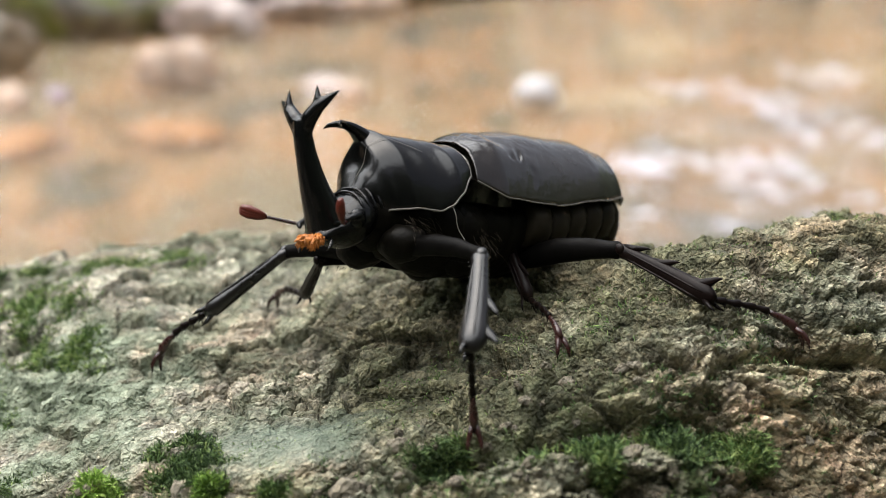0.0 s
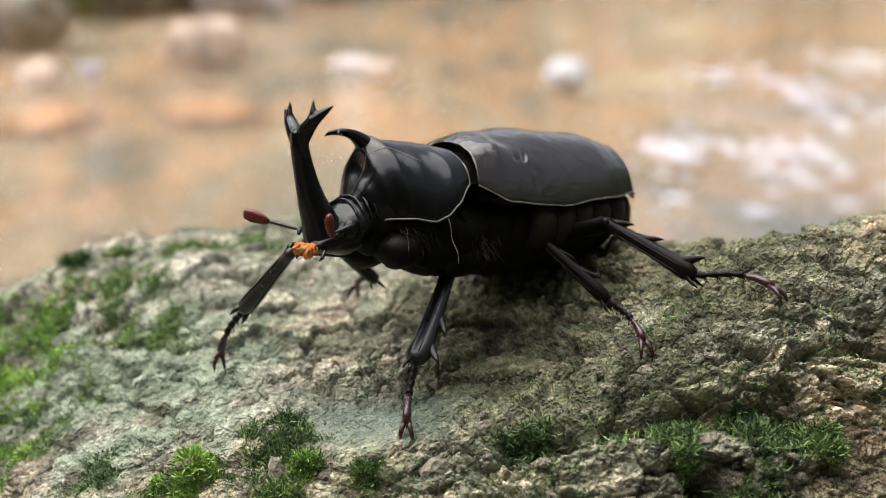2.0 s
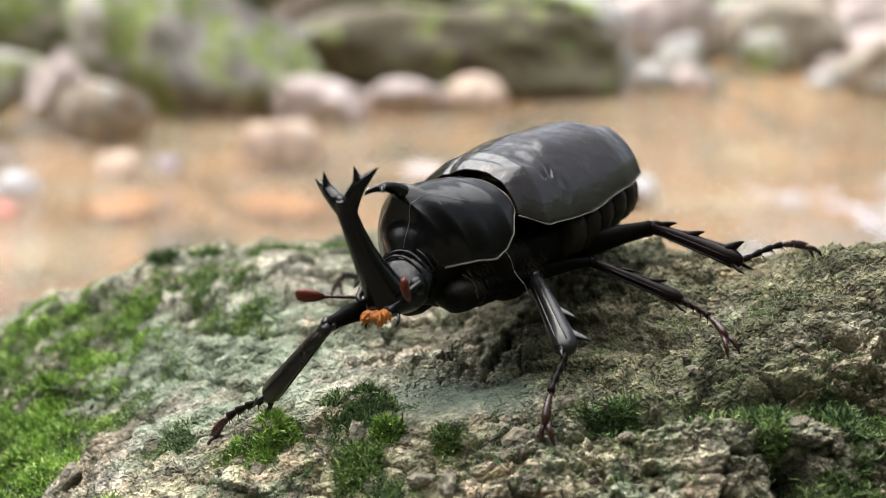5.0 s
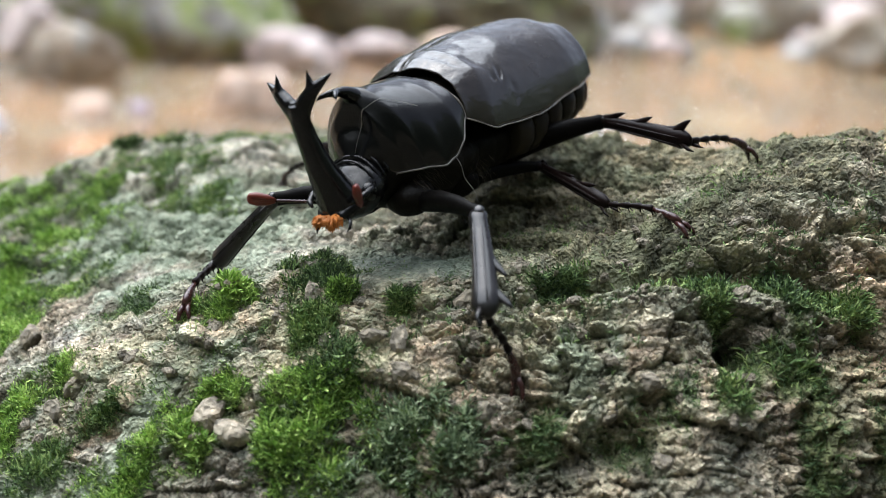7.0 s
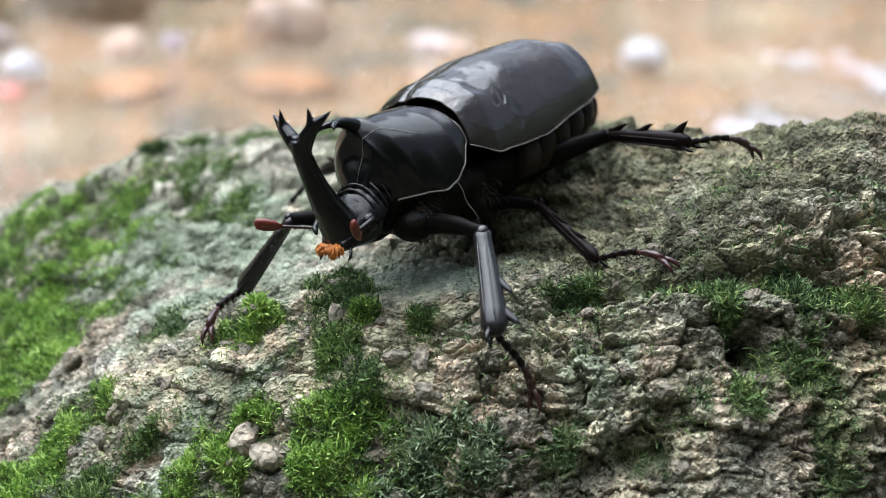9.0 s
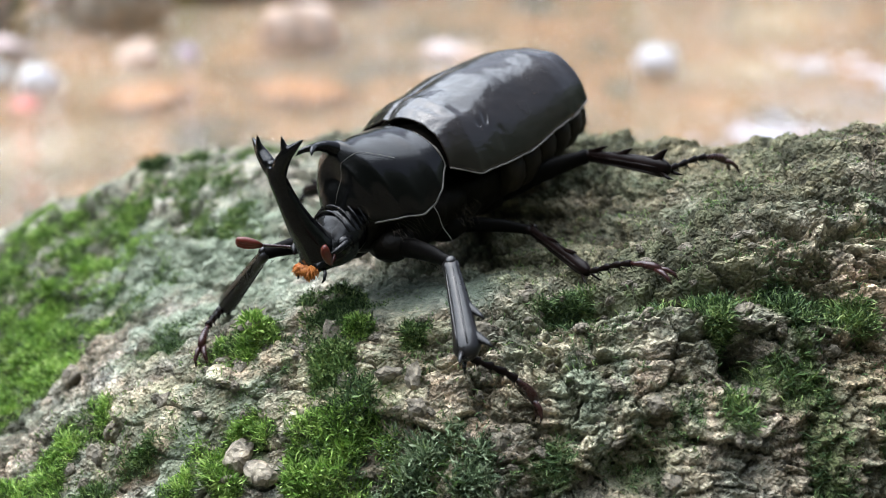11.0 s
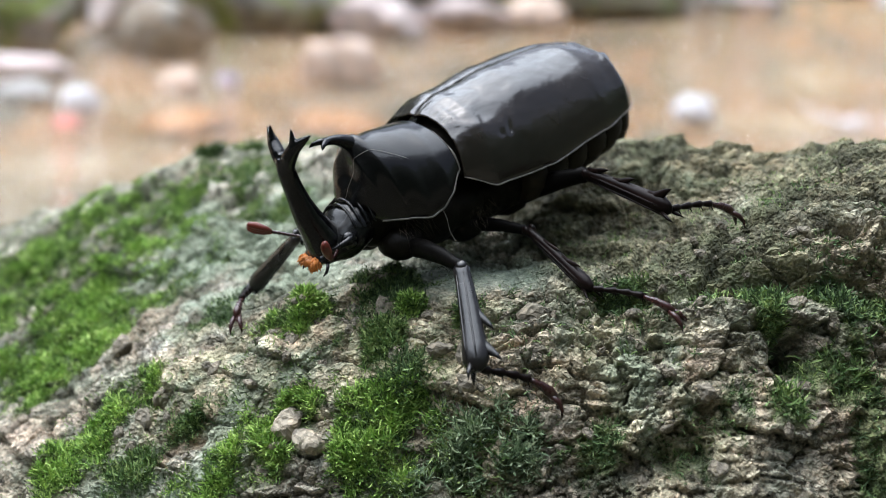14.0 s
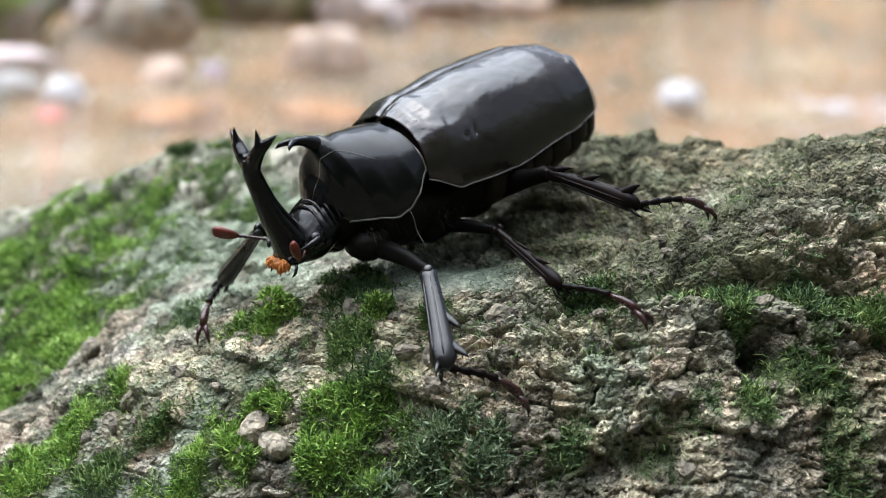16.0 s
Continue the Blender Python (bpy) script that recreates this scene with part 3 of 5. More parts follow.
def elytron_point(s, a, hand):
    t = a * math.pi / 2
    w, top, edge = along(WIDE, s), along(TOP, s), along(EDGE, s)
    y = 0.004 + w * math.sin(t) ** 0.869
    z = edge + (top - edge) * max(0.0, math.cos(t)) ** 0.838
    # the shoulder knob, the knob before the tip, the sunken seam
    z += 0.05 * dent(s, a, 0.10, 0.62, 0.06, 0.13) - 0.03 * dent(s, a, 0.17, 0.50, 0.05, 0.10)
    z += 0.13 * dent(s, a, 0.935, 0.41, 0.03, 0.11) - 0.03 * dent(s, a, 0.86, 0.22, 0.06, 0.16)
    z -= 0.012 * math.exp(-(a / 0.03) ** 2)
    x = -3.236 * s + 0.07 * (1 - s) ** 3 * a * a + 0.05 * math.exp(-((1 - s) / 0.06) ** 2) * a * a
    # faint long ribs, wrinkles behind the shield and small dents
    z += 0.005 * math.sin(a * 17 + 0.6 * noise.noise(Vector((s * 3, a * 2, hand)))) * step(0.05, 0.3, s) * step(1.0, 0.8, s)
    z += 0.016 * math.exp(-(s / 0.13) ** 2) * (0.25 - abs(noise.noise(Vector((s * 34, a * 15, hand * 2)))))
    z += 0.022 * noise.noise(Vector((s * 6, a * 4, hand * 3))) + 0.012 * noise.noise(Vector((s * 15, a * 9, hand * 5))) * step(0.5, 0.05, s) + 0.006 * noise.noise(Vector((s * 21, a * 13, hand * 5)))
    if hand > 0:
        z -= 0.075 * dent(s + 0.14 * (a - 0.68), a, 0.245, 0.68, 0.012, 0.06)
        z -= 0.075 * dent(s, a, 0.272, 0.88, 0.016, 0.045)
        z -= 0.05 * dent(s, a, 0.288, 0.81, 0.014, 0.035) + 0.05 * dent(s, a, 0.20, 0.70, 0.012, 0.03)
    return Vector((x, y * hand, z))


WAIST = Vector((0, 0, 0.8))
OFF_LINE = Vector((0, -0.114, 0))


def at_waist(bm):
    bmesh.ops.translate(bm, vec=-WAIST, verts=bm.verts)
    return scaled(bm)


bm = bmesh.new()
rings = []
for k in range(49):
    s = k / 48
    x = 0.2 - 3.42 * s
    w = along([(0, 0.74), (0.3, 0.90), (0.7, 0.92), (0.88, 0.84), (0.96, 0.62), (1, 0.22)], s)
    low = along([(0, -0.42), (0.3, -0.46), (0.7, -0.40), (0.88, -0.22), (0.96, 0.0), (1, 0.2)], s)
    ridge = 0.024 * (1 if k % 6 else -1)
    high = along([(0, 0.45), (0.2, 0.40), (0.6, 0.46), (0.9, 0.6), (1, 0.45)], s)
    rings.append([Vector((x, (w + ridge) * math.cos(a) * (1 - 0.30 * max(0.0, 0.35 - math.sin(a))), (high + low) / 2 + ((high - low) / 2 + ridge) * math.copysign(abs(math.sin(a)) ** 0.8, math.sin(a)))) for a in (2 * math.pi * i / 28 for i in range(28))])
loft(bm, rings)
abdomen = part("abdomen", at_waist(bm), UNDER, beetle, "dark brown segmented abdomen")

for hand in (1, -1):
    bm = bmesh.new()
    ss = [k / 110 for k in range(111)]
    loft(bm, [[elytron_point(s, a / 64, hand) for a in range(65)] for s in ss], closed=False)
    bmesh.ops.recalc_face_normals(bm, faces=bm.faces)
    bmesh.ops.solidify(bm, geom=bm.faces[:], thickness=0.03)
    part("wing_case", at_waist(bm), ELYTRA, abdomen, "smooth black-brown wing case")
    bm = bmesh.new()
    edge = [elytron_point(k / 60, 1.0, hand) + Vector((0, 0.006 * hand, -0.004)) for k in range(61)]
    tube(bm, edge, [0.010 + 0.005 * noise.noise(Vector((k * 0.4, hand, 0))) for k in range(61)], 6)
    part("wing_rim", at_waist(bm), RIM, abdomen, "pale raised rim")

for hand in (1, -1):
    for k in range(6):
        bm = bmesh.new()
        rings = []
        for i in range(9):
            s = 0.28 + 0.117 * k + 0.112 * i / 8
            w = along(WIDE, s) * (0.90 if k < 5 else 0.86)
            e = along(EDGE, s)
            bulge = 0.05 * math.sin(math.pi * i / 8)
            rings.append([Vector((-3.236 * s, hand * (w * q + bulge), e - drop)) for q, drop in ((0.80, -0.06), (0.98, 0.02), (1.0, 0.16), (0.95, 0.32), (0.80, 0.48), (0.60, 0.50))])
        loft(bm, rings)
        part("flank_plate", at_waist(bm), FLANK, abdomen, "olive-brown abdominal side plate")
bm = bmesh.new()
loft(bm, [[Vector((x, q * w * math.sin(a), 0.55 + (z - 0.55) * math.cos(a))) for a in (math.pi * (i / 24 - 0.5) for i in range(25))] for x, z, w, q in ((0.34, 1.06, 0.84, 1), (0.15, 1.14, 0.88, 1), (-0.1, 1.16, 0.92, 1), (-0.3, 1.1, 0.9, 1))], closed=False)
bmesh.ops.solidify(bm, geom=bm.faces[:], thickness=0.03)
part("collar", at_waist(bm), UNDER, abdomen)
bm = bmesh.new()
loft(bm, [[Vector((x, w * c, z - 0.03 * c * c)) for c in (-1, -0.5, 0, 0.5, 1)] for x, z, w in ((0.06, 1.20, 0.13), (-0.1, 1.30, 0.10), (-0.3, 1.395, 0.01))], closed=False)
bmesh.ops.solidify(bm, geom=bm.faces[:], thickness=0.03)
part("scutellum", at_waist(bm), CHITIN, abdomen)
# short hairs round the tail
bm = bmesh.new()
rb = random.Random(8)
for k in range(220):
    a, s = rb.uniform(-1.35, 1.35), rb.uniform(0.86, 1.0)
    w = along(WIDE, s) * 0.86
    p = Vector((-3.20 * s - 0.04, w * math.sin(a), along(EDGE, s) - 0.08 - rb.uniform(0.0, 0.40)))
    q = p + Vector((-rb.uniform(0.02, 0.06), 0.06 * math.sin(a) * rb.random(), rb.uniform(-0.10, 0.02)))
    tube(bm, [p, p.lerp(q, 0.5) + Vector((0, 0, 0.008)), q], [0.0025, 0.002, 0.0007], 4)
tagged(part("tail_hairs", at_waist(bm), HAIR, abdomen, "short tan hairs"), kind="stuff")

bm = bmesh.new()
rings = []
for k in range(25):
    s = k / 24
    x = 1.52 - 2.2 * s
    w = along([(0, 0.28), (0.25, 0.55), (0.6, 0.80), (1, 0.7)], s)
    low = along([(0, 0.0), (0.25, -0.24), (0.6, -0.46), (0.9, -0.46), (1, -0.2)], s)
    crease = 0.03 * (1 if k % 5 else -1)
    rings.append([Vector((x, (w + crease) * math.cos(a) * (1 - 0.25 * max(0.0, 0.3 - math.sin(a))), 0.25 + low / 2 + (0.25 - low / 2 + crease) * math.sin(a))) for a in (2 * math.pi * i / 24 for i in range(24))])
loft(bm, rings)
part("thorax_underside", scaled(bm), UNDER, beetle)

PW = [(0, 0.911), (0.2, 0.988), (0.45, 0.880), (0.7, 0.730), (0.85, 0.56), (0.94, 0.45), (1, 0.30)]
PE = [(0, 0.693), (0.2, 0.439), (0.32, 0.29), (0.45, 0.225), (0.7, 0.265), (0.85, 0.265), (0.94, 0.265), (1, 0.15)]
PT = [(0, 1.24), (0.2, 1.27), (0.45, 1.293), (0.7, 1.293), (0.85, 1.12), (0.94, 0.81), (1, 0.50)]


def pronotum_point(s, a):
    t = abs(a) * math.pi / 2
    w, top, edge = along(PW, s), along(PT, s), along(PE, s)
    x = 0.165 + 1.344 * s + (0.157 * abs(a) - 0.112 * a * a) * (1 - s) ** 2 - 0.261 * s * s * a * a
    y = w * math.copysign(math.sin(t) ** 1.057, a) if a else 0.0
    z = edge + (top - edge) * max(0.0, math.cos(t)) ** 0.92
    # the hump that bears the horn, and the hollow in front under it
    z += 0.09 * math.exp(-((s - 0.77) / 0.09) ** 2 - (a / 0.20) ** 2)
    x -= 0.12 * math.exp(-((s - 0.92) / 0.06) ** 2 - (a / 0.35) ** 2)
    z += 0.006 * noise.noise(Vector((s * 7, a * 4, 2.0)))
    return Vector((x, y, z))


bm = bmesh.new()
loft(bm, [[pronotum_point(k / 60, (i - 40) / 40) for i in range(81)] for k in range(61)], closed=False)
bmesh.ops.recalc_face_normals(bm, faces=bm.faces)
bmesh.ops.solidify(bm, geom=bm.faces[:], thickness=0.04)
shield = part("pronotum", scaled(bm), CHITIN, beetle, "domed black pronotum with a pale edge")
for hand in (1, -1):
    bm = bmesh.new()
    ring = [pronotum_point(0, hand * (1 - k / 14)) for k in range(9, 0, -1)] + [pronotum_point(k / 32, hand) for k in range(33)]
    tube(bm, ring, [0.004] * 5 + [0.013 + 0.005 * noise.noise(Vector((k * 0.5, hand, 4))) for k in range(len(ring) - 5)], 6)
    part("pronotum_rim", scaled(bm), RIM, shield, "pale raised rim")
bm = bmesh.new()
tube(bm, [(1.04, 0, 1.14), (1.14, 0, 1.20), (1.24, 0, 1.275), (1.34, 0, 1.335), (1.45, 0, 1.365), (1.56, 0, 1.37)], [0.10, 0.125, 0.105, 0.075, 0.057, 0.05], 14, 1.15)
for hand in (1, -1):
    tube(bm, [(1.50, 0.01 * hand, 1.37), (1.58, 0.06 * hand, 1.375), (1.65, 0.115 * hand, 1.36), (1.70, 0.155 * hand, 1.32)], [0.05, 0.043, 0.032, 0.008], 8)
crest = part("thoracic_horn", scaled(bm), CHITIN, shield)
merged = crest.modifiers.new("merged", "REMESH")
merged.mode, merged.voxel_size, merged.use_smooth_shade = "VOXEL", 0.014 * K, True
eased = crest.modifiers.new("eased", "SMOOTH")
eased.factor, eased.iterations = 0.5, 4

bm = bmesh.new()
a, b = (0.98, 0.12), (0.45, 0.52)
strand = [pronotum_point(a[0] + (b[0] - a[0]) * k / 24, a[1] + (b[1] - a[1]) * k / 24) + Vector((0.008, 0.008, 0.012)) for k in range(25)]
tube(bm, strand, [0.0026] * 25, 5)
part("stray_fibre", scaled(bm), FIBRE, shield, "thin pale fibre stuck across the shield")
bm = bmesh.new()
a, b = pronotum_point(0.33, 1.0), Vector((0.62, 1.18, -0.30))
tube(bm, [a.lerp(b, k / 12) + Vector((0, 0.02 * math.sin(k * 0.9), -0.02 * math.sin(math.pi * k / 12))) for k in range(13)], [0.0030] * 13, 5)
part("stray_fibre", scaled(bm), FIBRE, shield, "thin pale fibre hanging from the shield")
# bristles between shield and fore legs
bm = bmesh.new()
rb = random.Random(3)
for k in range(110):
    if k % 2:
        p = Vector((rb.uniform(0.55, 1.1), 0.58 + rb.uniform(-0.05, 0.08), rb.uniform(-0.05, 0.2)))
        q = p + Vector((rb.uniform(-0.05, 0.1), rb.uniform(0.05, 0.16), rb.uniform(-0.2, -0.05)))
    else:
        p = Vector((rb.uniform(-0.5, 0.0), 0.66 + rb.uniform(-0.08, 0.08), rb.uniform(-0.2, 0.1)))
        q = p + Vector((rb.uniform(-0.1, 0.1), rb.uniform(0.04, 0.14), rb.uniform(-0.18, -0.04)))
    tube(bm, [p, p.lerp(q, 0.5) + Vector((0, 0.015, 0)), q], [0.0025, 0.002, 0.0007], 4)
tagged(part("bristles", scaled(bm), HAIR, beetle, "short tan bristles"), kind="stuff")

# head, turning about the neck
NECK = Vector((1.6, 0, 0.2))


def at_neck(bm):
    bmesh.ops.translate(bm, vec=-NECK, verts=bm.verts)
    return scaled(bm)


bm = bmesh.new()
rings = []
for k in range(29):
    s = k / 28
    x = 1.22 + 0.84 * s
    w = along([(0, 0.36), (0.35, 0.43), (0.6, 0.40), (0.85, 0.28), (1, 0.2)], s)
    mid, tall = 0.29 - 0.33 * s, along([(0, 0.34), (0.4, 0.33), (0.8, 0.17), (1, 0.07)], s)
    rings.append([Vector((x, w * math.cos(a), mid + tall * math.sin(a))) * (1 + 0.012 * noise.noise(Vector((x * 9, math.cos(a) * 4, math.sin(a) * 4)))) for a in (2 * math.pi * i / 32 for i in range(32))])
loft(bm, rings)
head = part("head", at_neck(bm), HEAD, beetle, "black wedge-shaped head")
for hand in (1, -1):
    bm = bmesh.new()
    ellipsoid(bm, (1.70, 0.39 * hand, 0.17), (0.12, 0.085, 0.12), 20, 14)
    part("eye", at_neck(bm), CHITIN, head, "shiny black eye")
    bm = bmesh.new()
    tube(bm, [(1.60, 0.40 * hand, 0.25), (1.76, 0.46 * hand, 0.20), (1.92, 0.40 * hand, 0.14), (2.0, 0.30 * hand, 0.10)], [0.03, 0.045, 0.04, 0.02], 8)
    part("eye_ridge", at_neck(bm), HEAD, head)
for k in range(4):
    bm = bmesh.new()
    rise = 0.355 - 0.014 * k
    tube(bm, [(1.30 + 0.085 * k + 0.02 * math.sin(3 * a), (0.415 - 0.01 * k) * math.cos(a), 0.30 - 0.03 * k + rise * math.sin(a)) for a in (math.pi * i / 20 for i in range(21))], [0.020 + 0.005 * math.sin(i * 1.7 + k) for i in range(21)], 7, side=(1, 0, 0))
    part("neck_fold", at_neck(bm), HEAD, head, "worn neck fold")

bm = bmesh.new()
tube(bm, [(1.78, 0, -0.02), (1.84, 0, 0.14), (1.92, 0, 0.32), (2.01, 0, 0.52), (2.08, 0, 0.74), (2.14, 0, 0.98), (2.18, 0, 1.18), (2.19, 0, 1.36)], [0.285, 0.26, 0.215, 0.175, 0.143, 0.122, 0.115, 0.095], 16, 1.1)
for hand in (1, -1):
    tube(bm, [(2.18, 0.03 * hand, 1.22), (2.17, 0.13 * hand, 1.38), (2.14, 0.25 * hand, 1.50), (2.09, 0.37 * hand, 1.575), (2.03, 0.53 * hand, 1.67)], [0.09, 0.095, 0.078, 0.050, 0.006], 10, 1.15)
    tube(bm, [(2.14, 0.21 * hand, 1.45), (2.15, 0.25 * hand, 1.59), (2.14, 0.242 * hand, 1.76)], [0.06, 0.045, 0.006], 8, 1.2)
tube(bm, [(2.16, 0, 1.0), (2.18, 0, 1.17), (2.19, 0, 1.30), (2.18, 0, 1.41)], [0.065, 0.08, 0.092, 0.05], 14, 1.9)
horn = part("head_horn", at_neck(bm), CHITIN, head, "tall black horn forked into four points")
merged = horn.modifiers.new("merged", "REMESH")
merged.mode, merged.voxel_size, merged.use_smooth_shade = "VOXEL", 0.016 * K, True
eased = horn.modifiers.new("eased", "SMOOTH")
eased.factor, eased.iterations = 0.5, 6

for hand, way in ((1, ((1.90, 0.40, 0.13), (2.02, 0.50, 0.10), (2.12, 0.57, 0.10), (2.24, 0.64, 0.36))), (-1, ((1.90, -0.38, 0.14), (2.05, -0.56, 0.20), (2.18, -0.70, 0.25), (2.39, -0.95, 0.36)))):
    bm = bmesh.new()
    a, b, c, d = (Vector(p) for p in way)
    pts = [a.lerp(b, i / 8) if i < 8 else b.lerp(c, (i - 8) / 6) for i in range(14)] + [c, c.lerp(d, 0.3), c.lerp(d, 0.65), c.lerp(d, 0.9), d]
    tube(bm, pts[:15], [0.026 if i % 2 else 0.017 for i in range(15)], 9, 0.85)
    part("antenna", at_neck(bm), TARSUS, head, "thin dark jointed antenna")
    # the club: three flat leaves that lie together
    bm = bmesh.new()
    for k in (-1, 0, 1):
        off = Vector((0, 0.012 * k, 0.034 * k))
        tube(bm, [p + off * (0.3 + 0.7 * math.sin(math.pi * i / 4)) for i, p in enumerate(pts[14:])], [0.02, 0.042, 0.052, 0.044, 0.010], 10, 0.8)
    part("antenna_club", at_neck(bm), CLUB, head, "swollen reddish brown antenna club")
bm = bmesh.new()
r2 = random.Random(9)
for k in range(420):
    y = r2.uniform(-0.20, 0.14)
    lobe = 0.03 * math.cos(y * 26)
    p = Vector((2.05 + r2.uniform(-0.05, 0.05), y, -0.04 + r2.uniform(-0.04, 0.04)))
    q = p + Vector((r2.uniform(0.0, 0.08), (y + 0.03) * 0.3 + r2.uniform(-0.03, 0.03), r2.uniform(-0.11, -0.02) - lobe))
    tube(bm, [p, p.lerp(q, 0.5), q], [0.017, 0.015, 0.004], 4)
part("mouth_brush", at_neck(bm), BRUSH, head, "orange bristly mouth brush")
for hand in (1, -1):
    bm = bmesh.new()
    tube(bm, [(1.96, 0.20 * hand, -0.05), (2.01, 0.25 * hand, -0.11), (2.05, 0.26 * hand, -0.17), (2.09, 0.24 * hand, -0.21)], [0.02, 0.024, 0.02, 0.006], 7)
    part("palp", at_neck(bm), LEG, head)


# legs: each limb lies along its own x, teeth along its z
def femur(length, thick):
    bm = bmesh.new()
    tube(bm, [(0, 0, -0.05), (0.15 * length, 0, 0.0), (0.4 * length, 0, 0.05), (0.7 * length, 0, 0.05), (0.9 * length, 0, 0.02), (0.97 * length, 0, 0.01), (1.03 * length, 0, 0)], [thick * v for v in (0.7, 0.95, 1.0, 0.85, 0.66, 0.70, 0.35)], 14, 0.72)
    for v in bm.verts:
        v.co += v.co.normalized() * 0.012 * noise.noise(v.co * 9)
    rf = random.Random(int(length * 100))
    for k in range(24):
        x = rf.uniform(0.35, 0.98) * length
        p = Vector((x, rf.uniform(-0.4, 0.4) * thick, -0.75 * thick))
        q = p + Vector((rf.uniform(-0.02, 0.06), rf.uniform(-0.03, 0.03), -rf.uniform(0.01, 0.05)))
        tube(bm, [p, q], [0.004, 0.001], 4)
    return scaled(bm)


def tibia(length, thick, teeth, broad):
    """A blade that widens to the ankle, with a grooved face, outer teeth and spurs at its end."""
    bm = bmesh.new()
    spots = ((-0.03, 0.52), (0.03, 0.74), (0.08, 0.68), (0.2, 0.72), (0.4, 0.80), (0.6, 0.88), (0.8, 1.0), (0.93, 1.06), (1.0, 0.72), (1.03, 0.4))
    tube(bm, [(s * length, 0, 0.15 * thick * math.sin(3 * s)) for s, _ in spots], [thick * v for _, v in spots], 16, broad)
    for at, high in teeth:
        foot, stout = at * length, min(1.0, 0.35 + 3.0 * high)
        tube(bm, [(foot - 0.22, 0, thick * 0.40), (foot - 0.10, 0, thick * 0.66), (foot - 0.01, 0, thick * 0.85 + high * 0.30), (foot + 0.07, 0, thick * 0.9 + high * 0.62), (foot + 0.14, 0, thick * 0.9 + high * 0.85)], [stout * v for v in (0.10, 0.088, 0.060, 0.034, 0.005)], 9, 0.62)
    for hand in (1, -1):
        for rise in (0.30, -0.45):
            tube(bm, [(s * length, 0.95 * broad * thick * hand * math.sqrt(max(0.05, 1 - (rise / v) ** 2)) * v, thick * rise * (0.8 + 0.25 * s)) for s, v in spots[2:8]], [0.008, 0.013, 0.015, 0.015, 0.014, 0.010], 6)
        tube(bm, [(0.95 * length, 0.05 * hand, -0.04), (1.05 * length, 0.09 * hand, -0.08), (1.12 * length, 0.10 * hand, -0.09)], [0.25 * thick, 0.18 * thick, 0.003], 6)
        # the knee's knuckle
        ellipsoid(bm, (0.0, 0.05 * hand, 0.02), (0.075, 0.045, 0.07), 12, 8)
    rt = random.Random(int(length * 1000))
    for k in range(26):
        x = rt.uniform(0.06, 0.98) * length
        p = Vector((x, rt.uniform(-0.3, 0.3) * thick, -0.6 * thick))
        q = p + Vector((rt.uniform(0.02, 0.08), rt.uniform(-0.03, 0.03), -rt.uniform(0.02, 0.055)))
        tube(bm, [p, q], [0.005, 0.0015], 4)
    return scaled(bm)


def toe_line(length, arch):
    """The joints of a foot: four short ones, then the long one that bears the claws."""
    return [Vector((length * u, 0, arch * math.sin(math.pi * (u / 1.02) ** 1.2))) for u in (0, 0.13, 0.26, 0.39, 0.52, 0.82)]


def tarsus(length, arch, girth):
    """Four thin joints, each flared and spined at its end."""
    bm = bmesh.new()
    joint = toe_line(length, arch)
    line, girths = [], []
    for p, q in zip(joint[:4], joint[1:5]):
        line += [p.lerp(q, u) for u in (0.05, 0.25, 0.55, 0.88)]
        girths += [girth * v for v in (0.48, 0.58, 0.72, 0.88)]
    tube(bm, line + [joint[4]], girths + [0.5 * girth], 10, 0.85)
    for p, q in zip(joint[:4], joint[1:5]):
        for hand in (1, -1):
            tube(bm, [p.lerp(q, 0.8), q + Vector((0.03, 0.035 * hand, -0.085))], [0.014, 0.003], 5)
    return scaled(bm)


def claw_joint(length, arch, girth):
    """The long last joint, swollen towards its end, with two curved claws side by side."""
    bm = bmesh.new()
    p, tip = toe_line(length, arch)[-2:]
    tube(bm, [p, p.lerp(tip, 0.15), p.lerp(tip, 0.4) + Vector((0, 0, 0.02)), p.lerp(tip, 0.75) + Vector((0, 0, 0.02)), tip], [girth * v for v in (0.45, 0.60, 0.80, 1.02, 0.85)], 12, 0.85)
    for hand in (1, -1):
        tube(bm, [tip - Vector((0.04, -0.02 * hand, 0)), tip + Vector((0.07, 0.05 * hand, -0.025)), tip + Vector((0.15, 0.075 * hand, -0.085)), tip + Vector((0.20, 0.08 * hand, -0.17))], [0.036, 0.034, 0.026, 0.004], 8)
    tube(bm, [tip, tip + Vector((0.08, 0, -0.05))], [0.014, 0.004], 5)
    return scaled(bm)


SIZES = {"fore": (1.25, 1.36, 1.30), "mid": (1.25, 1.33, 1.33), "hind": (1.50, 1.45, 1.37)}
THICK = {"fore": (0.135, 0.158, 0.066), "mid": (0.11, 0.098, 0.056), "hind": (0.17, 0.128, 0.058)}
BROAD = {"fore": 0.72, "mid": 0.8, "hind": 0.7}
TEETH = {"fore": ((0.58, 0.16), (0.88, 0.20)), "mid": ((0.42, 0.05), (0.72, 0.10)), "hind": ((0.18, 0.09), (0.50, 0.12), (0.93, 0.20))}
HIP = {"fore": (0.95, 0.40, -0.14), "mid": (-0.10, 0.36, -0.27), "hind": (-1.0, 0.28, -0.22)}
limbs = {}
